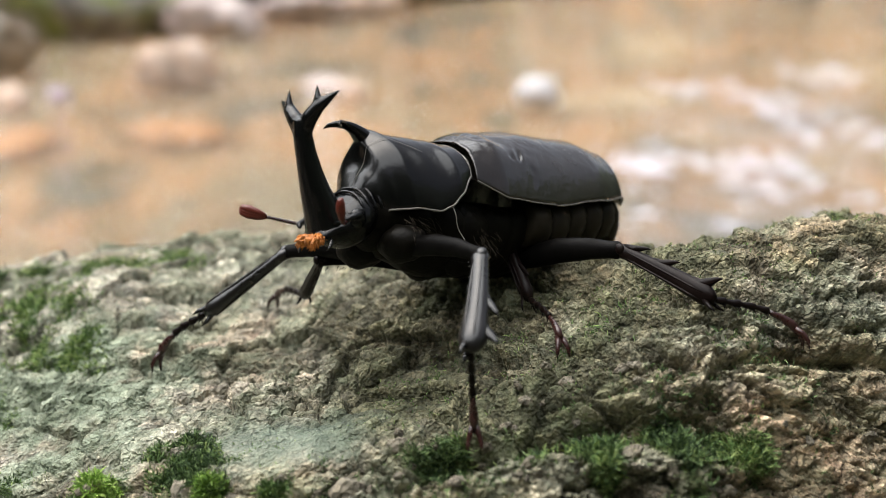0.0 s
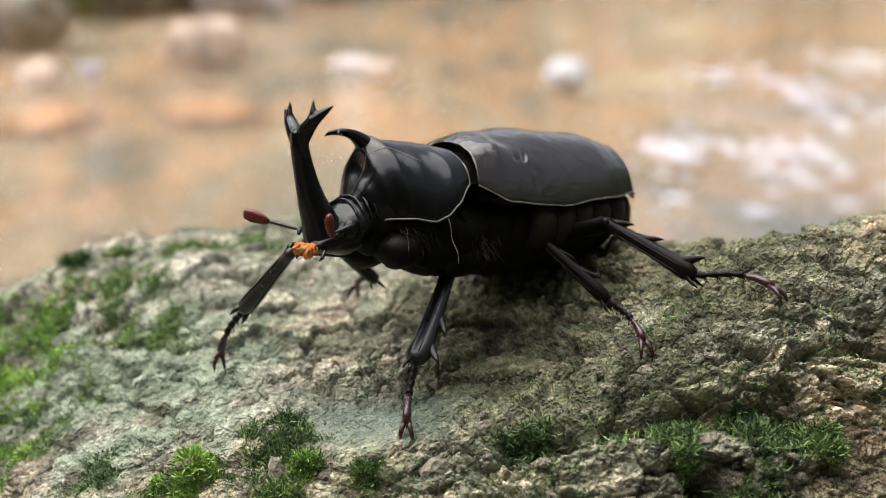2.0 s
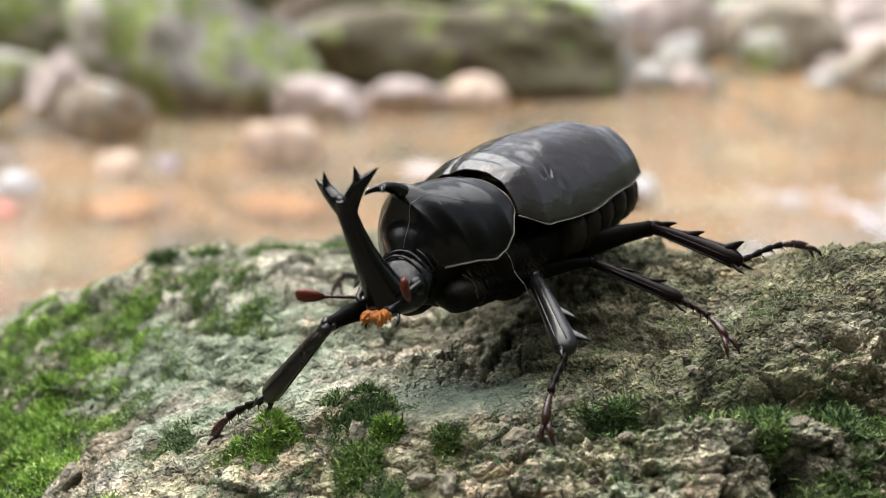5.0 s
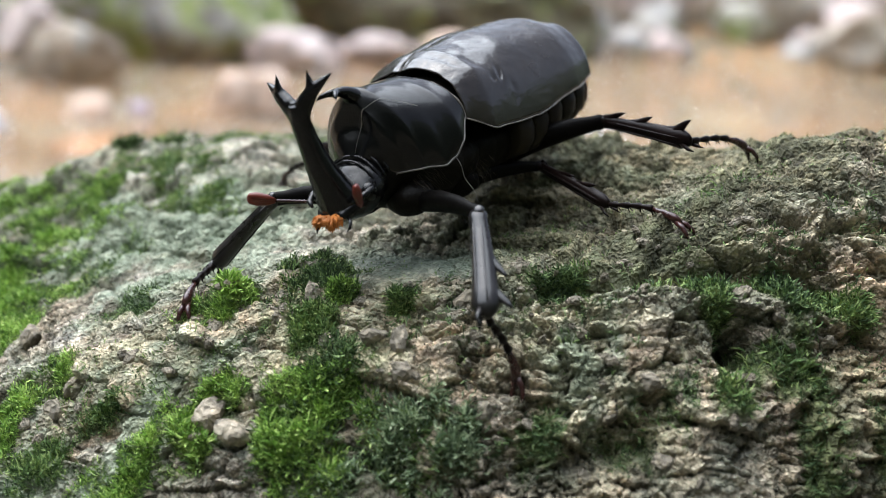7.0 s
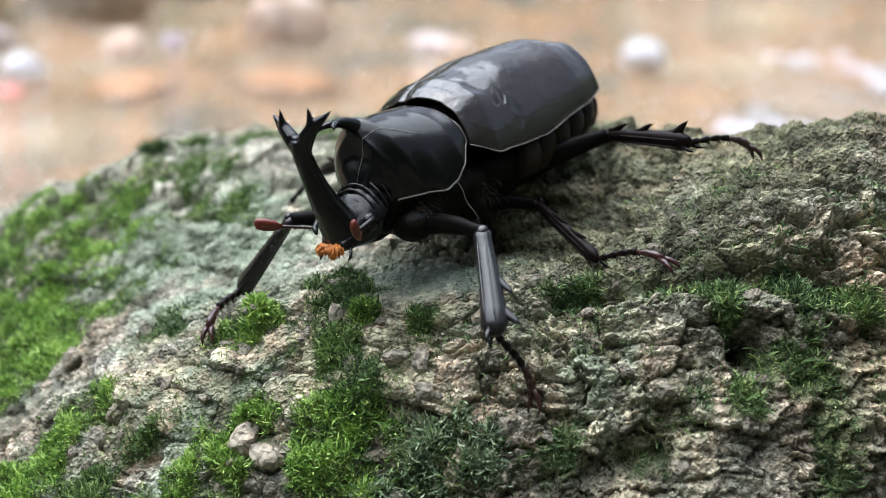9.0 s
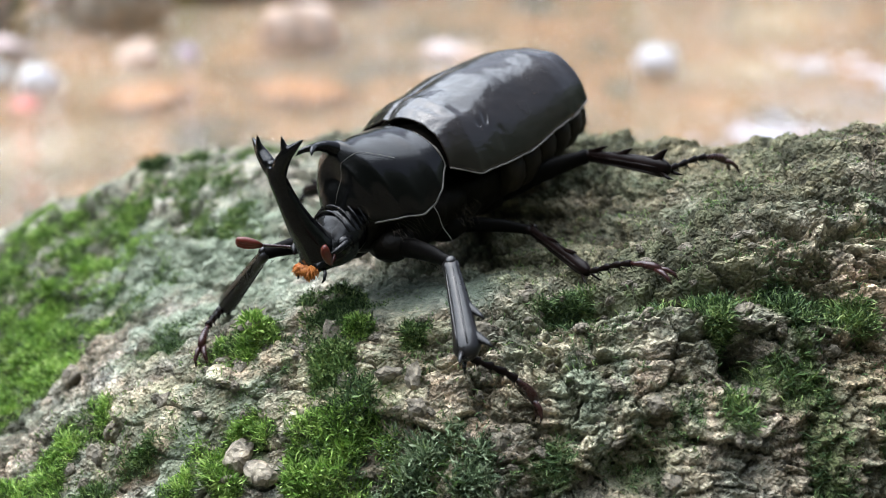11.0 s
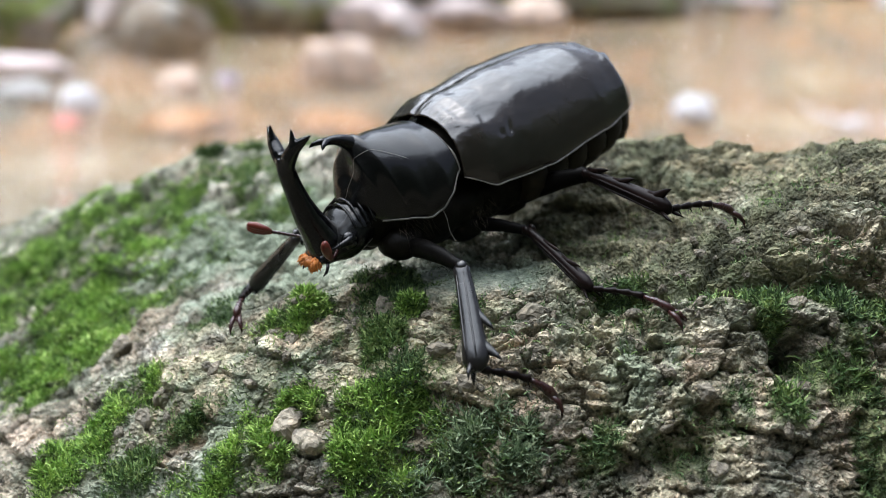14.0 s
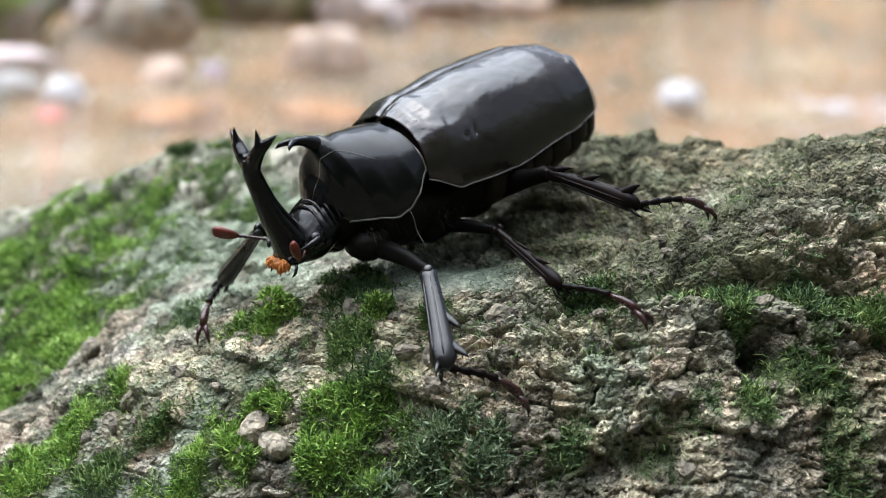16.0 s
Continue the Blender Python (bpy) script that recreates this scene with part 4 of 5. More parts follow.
for pair in ("fore", "mid", "hind"):
    for hand in (1, -1):
        bm = bmesh.new()
        x, y, z = HIP[pair]
        for v in ellipsoid(bm, (0, 0, 0), (0.30, 0.34, 0.24), 18, 12):
            v.co += v.co.normalized() * 0.03 * noise.noise(v.co * 7)
        bmesh.ops.translate(bm, vec=(x, (y - 0.02) * hand, z + 0.02), verts=bm.verts)
        part("hip_joint", scaled(bm), UNDER, beetle)
for pair in ("fore", "mid", "hind"):
    for hand in (1, -1):
        f, t, s = SIZES[pair]
        limbs[pair, hand] = (
            part("femur", femur(f, THICK[pair][0]), FEMUR, beetle),
            part("tibia", tibia(t, THICK[pair][1], TEETH[pair], BROAD[pair]), LEG if pair == "fore" else SHIN, beetle, "toothed black shin"),
            part("tarsus", tarsus(s, 0.17, THICK[pair][2]), SHIN, beetle, "thin black jointed foot"))
        part("claw", claw_joint(s, 0.17, THICK[pair][2]), TARSUS, limbs[pair, hand][2], "reddish end joint with two claws")

# ---- the stream and its banks ----
def stream_material():
    m, ns, ls, b = material("stream_bed", 0.85)
    pos = ns.new("ShaderNodeTexCoord").outputs["Object"]
    wide, mid = noise_out(ns, ls, pos, 5.5, 5, 0.6, 0.8), noise_out(ns, ls, pos, 30, 4, 0.6)
    colour = ramp(ns, ls, wide, [(0.33, (0.035, 0.035, 0.024)), (0.42, (0.12, 0.105, 0.062)), (0.50, (0.36, 0.19, 0.075)), (0.56, (0.15, 0.13, 0.078)), (0.62, (0.33, 0.22, 0.11)), (0.70, (0.42, 0.345, 0.25))])
    colour = blend(ns, ls, 0.7, colour, ramp(ns, ls, mid, [(0.35, (0.7, 0.68, 0.66)), (0.65, (1.15, 1.12, 1.1))]), "MULTIPLY")
    apart = ns.new("ShaderNodeSeparateXYZ")
    ls.new(pos, apart.inputs[0])
    far_fade = ramp(ns, ls, apart.outputs[1], [(0.0, (0, 0, 0)), (1.0, (1, 1, 1))])
    # ground towards the camera, mostly unseen, is darkened to keep reflections dark
    dark_ground = ramp(ns, ls, mid, [(0.3, (0.025, 0.022, 0.012)), (0.7, (0.09, 0.075, 0.045))])
    colour = blend(ns, ls, far_fade, dark_ground, colour)
    ls.new(colour, b.inputs["Base Color"])
    bump(ns, ls, b, mid, 0.6, 0.01)
    return m


def water_material():
    m, ns, ls, b = material("water", 0.06)
    pos = ns.new("ShaderNodeTexCoord").outputs["Object"]
    stretch = node(ns, "Mapping")
    stretch.inputs["Scale"].default_value = (1.0, 2.2, 1.0)
    ls.new(pos, stretch.inputs[0])
    wave = noise_out(ns, ls, stretch.outputs[0], 14, 4, 0.55, 0.6)
    b.inputs["Base Color"].default_value = (0.95, 0.93, 0.88, 1)
    b.inputs["Transmission Weight"].default_value = 1.0
    b.inputs["IOR"].default_value = 1.33
    bump(ns, ls, b, wave, 1.0, 0.03)
    return m


def bed(x, y):
    """Height of the stream bed and banks in metres: a shallow channel before a far bank."""
    far = step(1.75, 3.6, y + 0.25 * noise.noise(Vector((x * 0.8, y * 0.8, 0))) - 0.28 * x)
    z = -0.25 + 0.17 * far + 1.6 * step(3.5, 14.0, y - 0.2 * x)
    z += 0.012 * noise.noise(Vector((x * 6, y * 6, 2))) + 0.05 * noise.noise(Vector((x * 0.7, y * 0.7, 5)))
    near = step(-1.2, -3.5, y)
    return z + 0.5 * near


me = bpy.data.meshes.new("ground")
side = [round(math.copysign(abs(k / 60) ** 2.6 * 400, k), 4) for k in range(-60, 61)]
me.from_pydata([(x, y + 0.8, bed(x, y + 0.8)) for y in side for x in side], [], [(j * 121 + i, j * 121 + i + 1, (j + 1) * 121 + i + 1, (j + 1) * 121 + i) for j in range(120) for i in range(120)])
me.polygons.foreach_set("use_smooth", [True] * len(me.polygons))
me.materials.append(stream_material())
tagged(new("ground", me), "sandy orange-brown stream bed and banks", "ground", kind="structure")
me = bpy.data.meshes.new("water")
me.from_pydata([(-9, -2.2, -0.212), (9, -2.2, -0.212), (9, 7, -0.212), (-9, 7, -0.212)], [], [(0, 1, 2, 3)])
me.materials.append(water_material())
water = tagged(new("water", me), "shallow clear rippled stream water", "water", kind="structure")
water.visible_shadow = False


# pale flat flecks on the water that stand in for glints on its ripples
rf = random.Random(12)
verts, faces = [], []
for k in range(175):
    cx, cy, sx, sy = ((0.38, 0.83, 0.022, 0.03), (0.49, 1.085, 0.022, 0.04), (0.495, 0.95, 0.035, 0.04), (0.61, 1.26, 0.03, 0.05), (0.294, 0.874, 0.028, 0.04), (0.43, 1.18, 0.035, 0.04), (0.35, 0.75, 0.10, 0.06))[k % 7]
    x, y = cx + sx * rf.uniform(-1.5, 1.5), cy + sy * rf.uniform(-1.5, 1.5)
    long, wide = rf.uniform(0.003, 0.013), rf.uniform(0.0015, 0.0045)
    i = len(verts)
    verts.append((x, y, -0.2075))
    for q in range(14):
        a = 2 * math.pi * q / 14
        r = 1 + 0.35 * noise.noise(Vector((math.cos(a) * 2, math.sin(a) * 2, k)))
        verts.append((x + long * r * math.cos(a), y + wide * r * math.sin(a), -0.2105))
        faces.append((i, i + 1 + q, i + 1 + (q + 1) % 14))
# the glint is put into the flecks' pale colour
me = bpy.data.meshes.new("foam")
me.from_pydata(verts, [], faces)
me.materials.append(plain("glint_white", (0.62, 0.60, 0.67), 0.5, 0.2, 400, 0.3, 0.001))
tagged(new("foam", me), "white flecks painted as glints on the stream", "foam", kind="stuff")


def stone_material(name, colour, moss_share=0.0, other=(0.36, 0.34, 0.30)):
    m, ns, ls, b = material(name, 0.7)
    tc = ns.new("ShaderNodeTexCoord")
    pos = tc.outputs["Object"]
    wide, mid, fine = noise_out(ns, ls, pos, 13, 5, 0.65, 0.5), noise_out(ns, ls, pos, 30, 5, 0.65), noise_out(ns, ls, pos, 110, 4, 0.6)
    base = ramp(ns, ls, wide, [(0.36, tuple(c * 0.55 for c in colour)), (0.46, colour), (0.56, other), (0.66, tuple(min(1, c * 1.45) for c in colour))])
    base = blend(ns, ls, 0.7, base, ramp(ns, ls, mid, [(0.35, (0.5,) * 3), (0.65, (1.35,) * 3)]), "MULTIPLY")
    base = blend(ns, ls, 0.5, base, ramp(ns, ls, fine, [(0.3, (0.7,) * 3), (0.7, (1.2,) * 3)]), "MULTIPLY")
    if moss_share:
        patch = ramp(ns, ls, noise_out(ns, ls, pos, 16, 6, 0.7, 0.6), [(0.66 - 0.3 * moss_share, (0, 0, 0)), (0.72 - 0.3 * moss_share, (1, 1, 1))])
        base = blend(ns, ls, patch, base, ramp(ns, ls, mid, [(0.35, (0.09, 0.12, 0.035)), (0.65, (0.36, 0.43, 0.13))]))
    ls.new(base, b.inputs["Base Color"])
    bump(ns, ls, b, blend(ns, ls, 0.4, mid, fine), 0.9, 0.012)
    return m


STONE = {"pink": stone_material("pink_stone", (0.62, 0.50, 0.47), 0.0, (0.52, 0.46, 0.43)), "orange": stone_material("orange_stone", (0.68, 0.49, 0.37), 0.0, (0.68, 0.56, 0.48)), "grey": stone_material("grey_stone", (0.47, 0.45, 0.43), 0.25), "white": stone_material("white_stone", (0.74, 0.71, 0.72), 0.0, (0.6, 0.58, 0.58)),
         "rust": stone_material("rust_stone", (0.44, 0.21, 0.075), 0.0, (0.36, 0.19, 0.085)), "red": stone_material("red_stone", (0.60, 0.22, 0.18), 0.0, (0.5, 0.25, 0.2)),
         "lilac": stone_material("lilac_stone", (0.56, 0.45, 0.54)), "mossy": stone_material("mossy_stone", (0.16, 0.13, 0.08), 0.35, (0.11, 0.10, 0.055)), "brown": stone_material("brown_stone", (0.36, 0.28, 0.20), 0.1), "green": stone_material("green_stone", (0.44, 0.41, 0.37), 0.62, (0.52, 0.48, 0.46)),
         # lime moss, its pale patches standing for highlights
         "lime": stone_material("highlit_lime_moss", (0.42, 0.47, 0.22), 0.7, (0.78, 0.78, 0.70))}


def stone(name, x, y, z, sx, sy, sz, kind, label, turn=0.0, seed=0.0, lean=0.0):
    bm = bmesh.new()
    bmesh.ops.create_icosphere(bm, subdivisions=4, radius=1.0)
    big = sx > 0.055
    cuts = [Vector((noise.noise(Vector((seed * 3.1, k, x))), noise.noise(Vector((k, seed * 2.3, y))), 0.8 * noise.noise(Vector((k * 1.7, x, seed))))).normalized() for k in range(9)] if big else []
    for v in bm.verts:
        c = v.co.normalized()
        for q in cuts:
            over = c.dot(q) - 0.72
            if over > 0:
                c -= q * (0.85 * over)
        k = 1 + 0.15 * noise.noise(v.co * 1.3 + Vector((seed * 5.1, x, y))) + (0.10 if big else 0.05) * noise.noise(v.co * 3.4 + Vector((seed, y, x)))
        c = c * k
        v.co = Vector((c.x * sx, c.y * sy, c.z * sz))
    ob = new(name, finish(name, bm, STONE[kind]))
    ob.matrix_basis = pose(x, y, z, 0, lean, turn)
    return tagged(ob, label, "rock", "stones in and beside the stream")


for n, (x, y, z, sx, sy, sz, kind, turn, label) in enumerate((
    (0.10, 2.12, -0.15, 0.31, 0.18, 0.105, "mossy", 14, "broad flat dark boulder at the far bank"),
    (0.33, 2.32, -0.12, 0.10, 0.10, 0.12, "white", 0, "pale streaked boulder end beside the far bank"),
    (-0.33, 1.72, -0.16, 0.20, 0.14, 0.15, "green", 20, "grey-green mossy boulder at the far bank"),
    (-0.62, 1.95, -0.12, 0.24, 0.20, 0.18, "green", 0, "mossy grey boulder at the far bank"),
    (-0.375, 1.36, -0.20, 0.07, 0.035, 0.05, "brown", -18, "long brown stone in the shallows"),
    (-0.125, 1.66, -0.20, 0.075, 0.06, 0.05, "pink", 0, "pinkish stone in the shallows"),
    (0.0, 1.78, -0.20, 0.07, 0.05, 0.035, "pink", 10, "pinkish stone in the shallows"),
    (0.11, 1.86, -0.20, 0.05, 0.04, 0.035, "orange", 0, "orange-pink stone in the shallows"),
    (-0.145, 1.27, -0.21, 0.052, 0.034, 0.040, "orange", 15, "rounded orange stone in the shallows"),
    (-0.30, 1.13, -0.215, 0.026, 0.024, 0.022, "orange", 0, "small orange stone in the shallows"),
    (-0.255, 1.16, -0.215, 0.013, 0.013, 0.016, "lilac", 0, "small lilac stone in the shallows"),
    (-0.365, 1.0, -0.215, 0.022, 0.02, 0.022, "white", 0, "small white stone in the shallows"),
    (0.240, 1.12, -0.205, 0.024, 0.021, 0.021, "white", 0, "small white stone breaking the water"),
    (-0.125, 1.03, -0.232, 0.046, 0.055, 0.014, "rust", 12, "flat rust-orange stone just under the water"),
    (-0.265, 0.99, -0.232, 0.038, 0.06, 0.014, "rust", -8, "flat rust-orange stone just under the water"),
    (-0.354, 0.92, -0.216, 0.013, 0.02, 0.010, "red", 0, "small reddish stone in the shallows"),
    (0.049, 1.16, -0.212, 0.016, 0.016, 0.016, "orange", 0, "small orange-pink stone breaking the water"),
    (0.58, 2.72, -0.12, 0.15, 0.10, 0.12, "pink", 20, "pinkish boulder at the far bank"),
    (0.92, 3.05, -0.10, 0.17, 0.12, 0.13, "green", 0, "grey-green boulder at the far bank"),
    (1.45, 3.9, -0.05, 0.26, 0.2, 0.16, "pink", 10, "pinkish boulder at the far bank"),
    (-0.47, 1.55, -0.19, 0.06, 0.05, 0.05, "pink", 30, "pinkish stone at the far bank"),
    (-0.20, 2.35, -0.10, 0.16, 0.14, 0.14, "pink", 0, "pinkish boulder at the far bank"),
    (-0.545, 1.34, -0.17, 0.085, 0.07, 0.085, "green", 0, "mossy grey stone at the far bank"),
    (-0.50, 1.17, -0.212, 0.075, 0.03, 0.018, "pink", 8, "flat pinkish stone in the shallows"),
    (-0.43, 1.03, -0.214, 0.03, 0.022, 0.016, "grey", 0, "small grey stone in the shallows"),
    (0.02, 1.24, -0.222, 0.03, 0.026, 0.016, "pink", 0, "small pinkish stone in the shallows"),
)):
    stone("stone", x, y, z, sx, sy, sz, kind, label, turn, n * 1.7)
# slabs of lime-green moss on the broad boulder and its neighbours, sunlit highlights painted into their colour
for n, (x, y, z, sx, sy, sz, turn) in enumerate(((0.06, 2.16, -0.055, 0.24, 0.13, 0.035, 14), (0.26, 2.20, -0.062, 0.10, 0.09, 0.03, 10), (-0.30, 1.80, -0.035, 0.13, 0.10, 0.04, 20), (-0.60, 2.0, 0.03, 0.16, 0.13, 0.045, 0))):
    cap = stone("moss_patch", x, y, z, sx, sy, sz, "lime", "lime-green moss patch with painted highlights on a boulder at the far bank", turn, n + 90.0)
    tagged(cap, "lime-green moss patch with painted highlights on a boulder at the far bank", "moss", "moss patches on the far bank")
rs = random.Random(21)
for n in range(110):
    x = rs.uniform(-1.2, 2.4)
    y = 1.86 + 0.36 * x + (0.25 if x > -0.3 else 0.0) + abs(rs.gauss(0, 0.55))
    r = rs.uniform(0.03, 0.12) * (1.25 if x > 0.5 else 0.9)
    stone("stone", x, y, bed(x, y) + 0.35 * r, r, r * 0.8, r * rs.uniform(0.55, 0.9), rs.choice(("pink", "pink", "grey", "brown", "green", "green", "mossy", "grey")), "rough stone on the far bank", rs.uniform(0, 180), n + 40.0, rs.uniform(-20, 20))


def leaf_material():
    m, ns, ls, b = material("foliage", 0.6)
    pos = ns.new("ShaderNodeTexCoord").outputs["Object"]
    ls.new(ramp(ns, ls, noise_out(ns, ls, pos, 2.5, 5), [(0.3, (0.012, 0.022, 0.009)), (0.7, (0.045, 0.07, 0.025))]), b.inputs["Base Color"])
    return m


# slopes added mostly out of view to darken reflections, open for sky on the water
def gap_at(a):
    return 1 - 0.9 * math.exp(-((math.degrees(a) % 360 - 68) / 30) ** 2)


LEAF = leaf_material()
rl = random.Random(5)
verts, faces = [], []
for k in range(34000):
    a = rl.uniform(0, 2 * math.pi)
    r = 6.5 + 4.5 * rl.random()
    z = -0.3 + (r - 5.5) * (1.1 + 1.9 * max(0.0, -math.sin(a))) * rl.random() ** 0.8 + 0.5 * noise.noise(Vector((math.cos(a) * 3, math.sin(a) * 3, 1)))
    z = -0.3 + (z + 0.3) * gap_at(a)
    c = Vector((r * math.cos(a), r * math.sin(a), z))
    u = Vector((rl.gauss(0, 1), rl.gauss(0, 1), rl.gauss(0, 1))).normalized() * rl.uniform(0.06, 0.16)
    v = u.orthogonal().normalized() * u.length * 0.5
    i = len(verts)
    verts += [c - u, c + v, c + u, c - v]
    faces.append((i, i + 1, i + 2, i + 3))
me = bpy.data.meshes.new("blocking_shrubs")
me.from_pydata([tuple(v) for v in verts], [], faces)
me.materials.append(LEAF)
tagged(new("blocking_shrubs", me), "dense green shrubs added mostly out of view to darken reflections", "shrubs", kind="stuff")
# a second added ring, tallest behind the camera, blocks low sky
me = bpy.data.meshes.new("backdrop")
ring = [(math.cos(2 * math.pi * k / 48), math.sin(2 * math.pi * k / 48)) for k in range(48)]
me.from_pydata([(r * c, r * s, z * (1.4 + 2.2 * max(0.0, -s)) * gap_at(math.atan2(s, c)) + 0.6 * noise.noise(Vector((c * 3, s * 3, r)))) for r, z in ((8, -0.5), (11, 2.2), (16, 5.0)) for c, s in ring], [], [(j * 48 + i, j * 48 + (i + 1) % 48, (j + 1) * 48 + (i + 1) % 48, (j + 1) * 48 + i) for j in range(2) for i in range(48)])
me.materials.append(LEAF)
tagged(new("backdrop", me), "dark green hillside added mostly out of view to block low sky", "hillside", kind="structure")



# ---- what moves ----
# the beetle's body: seconds, place in centimetres, turn in degrees, and the turns of head and abdomen on it
BODY = [
    (0, 1.579, -0.303, -0.194, 19.7, -14.4, -143.2, -3.2, 2.9, 3.8, 7.8, -0.4, 1.0),
    (0.5, 1.505, -0.340, -0.209, 22.8, -15.4, -141.8, -3.7, 2.3, 2.9, 9.4, -0.2, 0.6),
    (1, 1.277, -0.434, -0.181, 21.9, -16.6, -142.6, -3.3, 2.0, 3.4, 9.0, -0.6, 0.4),
    (1.5, 0.837, -0.543, -0.045, 17.1, -11.4, -146.9, -2.0, 1.9, 1.5, 6.0, 1.7, 2.5),
    (2, 0.593, -0.537, -0.221, 15.8, -9.8, -147.0, -2.8, 1.8, 2.1, 9.9, -1.2, 2.6),
    (2.5, 0.514, -0.513, -0.323, 17.2, -11.0, -144.4, -1.0, 0.5, 2.8, 9.3, 0.3, -0.3),
    (3, 0.500, -0.534, -0.305, 16.3, -10.8, -143.3, -0.2, -0.5, 1.7, 8.5, -0.1, -1.1),
    (3.2, 0.506, -0.542, -0.313, 17.3, -11.2, -143.8, -0.8, -0.0, 2.1, 8.5, 0.7, -0.5),
    (5.3, -0.044, -1.056, -0.653, 15.6, 5.8, -127.1, 1.2, 0.6, 0.1, 5.9, -1.0, -0.9),
    (5.5, -0.014, -1.182, -0.752, 17.1, 8.0, -126.8, 0.3, 0.3, 0.1, 5.7, -1.1, -1.0),
    (6, -0.061, -1.309, -0.830, 14.0, 11.9, -124.5, 2.2, -0.3, 0.1, 8.0, -3.0, -1.8),
    (6.5, -0.109, -1.280, -0.847, 12.2, 12.5, -124.5, 3.2, -1.2, -0.4, 7.3, -3.8, -1.8),
    (7, -0.142, -1.246, -0.887, 11.6, 11.0, -124.8, 4.0, -2.6, -0.4, 7.1, -3.5, -2.5),
    (7.5, -0.150, -1.232, -0.959, 12.0, 8.9, -124.3, 2.9, -1.8, -0.7, 7.0, -3.4, -1.8),
    (8, -0.199, -1.304, -0.987, 12.2, 7.1, -125.9, 2.1, -1.2, -0.6, 6.3, -2.4, -1.7),
    (8.5, -0.179, -1.315, -1.018, 13.0, 6.5, -126.6, 0.7, -0.2, -1.1, 6.6, -1.7, -0.9),
    (9, -0.193, -1.356, -1.042, 14.9, 6.0, -128.2, -2.5, 0.3, -1.9, 5.9, -1.3, -1.3),
    (9.2, -0.206, -1.426, -1.027, 13.7, 5.7, -127.8, -0.9, 0.5, -1.6, 6.7, -0.9, -0.8),
    (11.3, -0.343, -1.144, -1.131, 10.8, 8.3, -131.7, -1.0, -0.2, -2.5, 5.9, 0.5, -0.5),
    (11.5, -0.419, -1.216, -1.171, 9.7, 8.5, -132.8, -0.6, -0.7, -2.0, 5.6, 0.7, -0.6),
    (12, -0.543, -1.341, -1.268, 8.6, 9.4, -134.1, -0.3, -0.9, -2.1, 5.2, 2.1, -1.7),
    (12.5, -0.682, -1.434, -1.187, 5.8, 10.3, -135.9, -0.3, -0.9, -2.3, 4.7, 1.7, -2.5),
    (13, -0.757, -1.438, -1.199, 6.0, 11.8, -137.9, -0.6, -0.6, -1.6, 2.9, 2.3, -2.6),
    (13.5, -0.775, -1.417, -1.246, 6.8, 11.3, -138.3, -0.7, -0.7, -1.5, 2.1, 2.3, -2.4),
    (14, -0.795, -1.471, -1.211, 5.9, 11.9, -138.2, -0.3, -0.7, -1.1, 1.6, 1.7, -2.2),
    (14.5, -0.799, -1.437, -1.256, 7.3, 11.0, -138.3, -1.2, -0.4, -1.2, 1.3, 2.2, -2.2),
    (15, -0.800, -1.416, -1.274, 7.8, 10.4, -137.9, -1.1, -0.3, -0.8, 1.1, 2.7, -2.7),
    (15.5, -0.803, -1.411, -1.284, 7.6, 10.1, -137.9, -1.1, -0.1, -1.0, 1.3, 3.0, -2.4),
    (16, -0.818, -1.368, -1.267, 7.0, 10.3, -136.5, 0.3, 0.4, 0.1, 0.8, 2.2, -3.8),
]
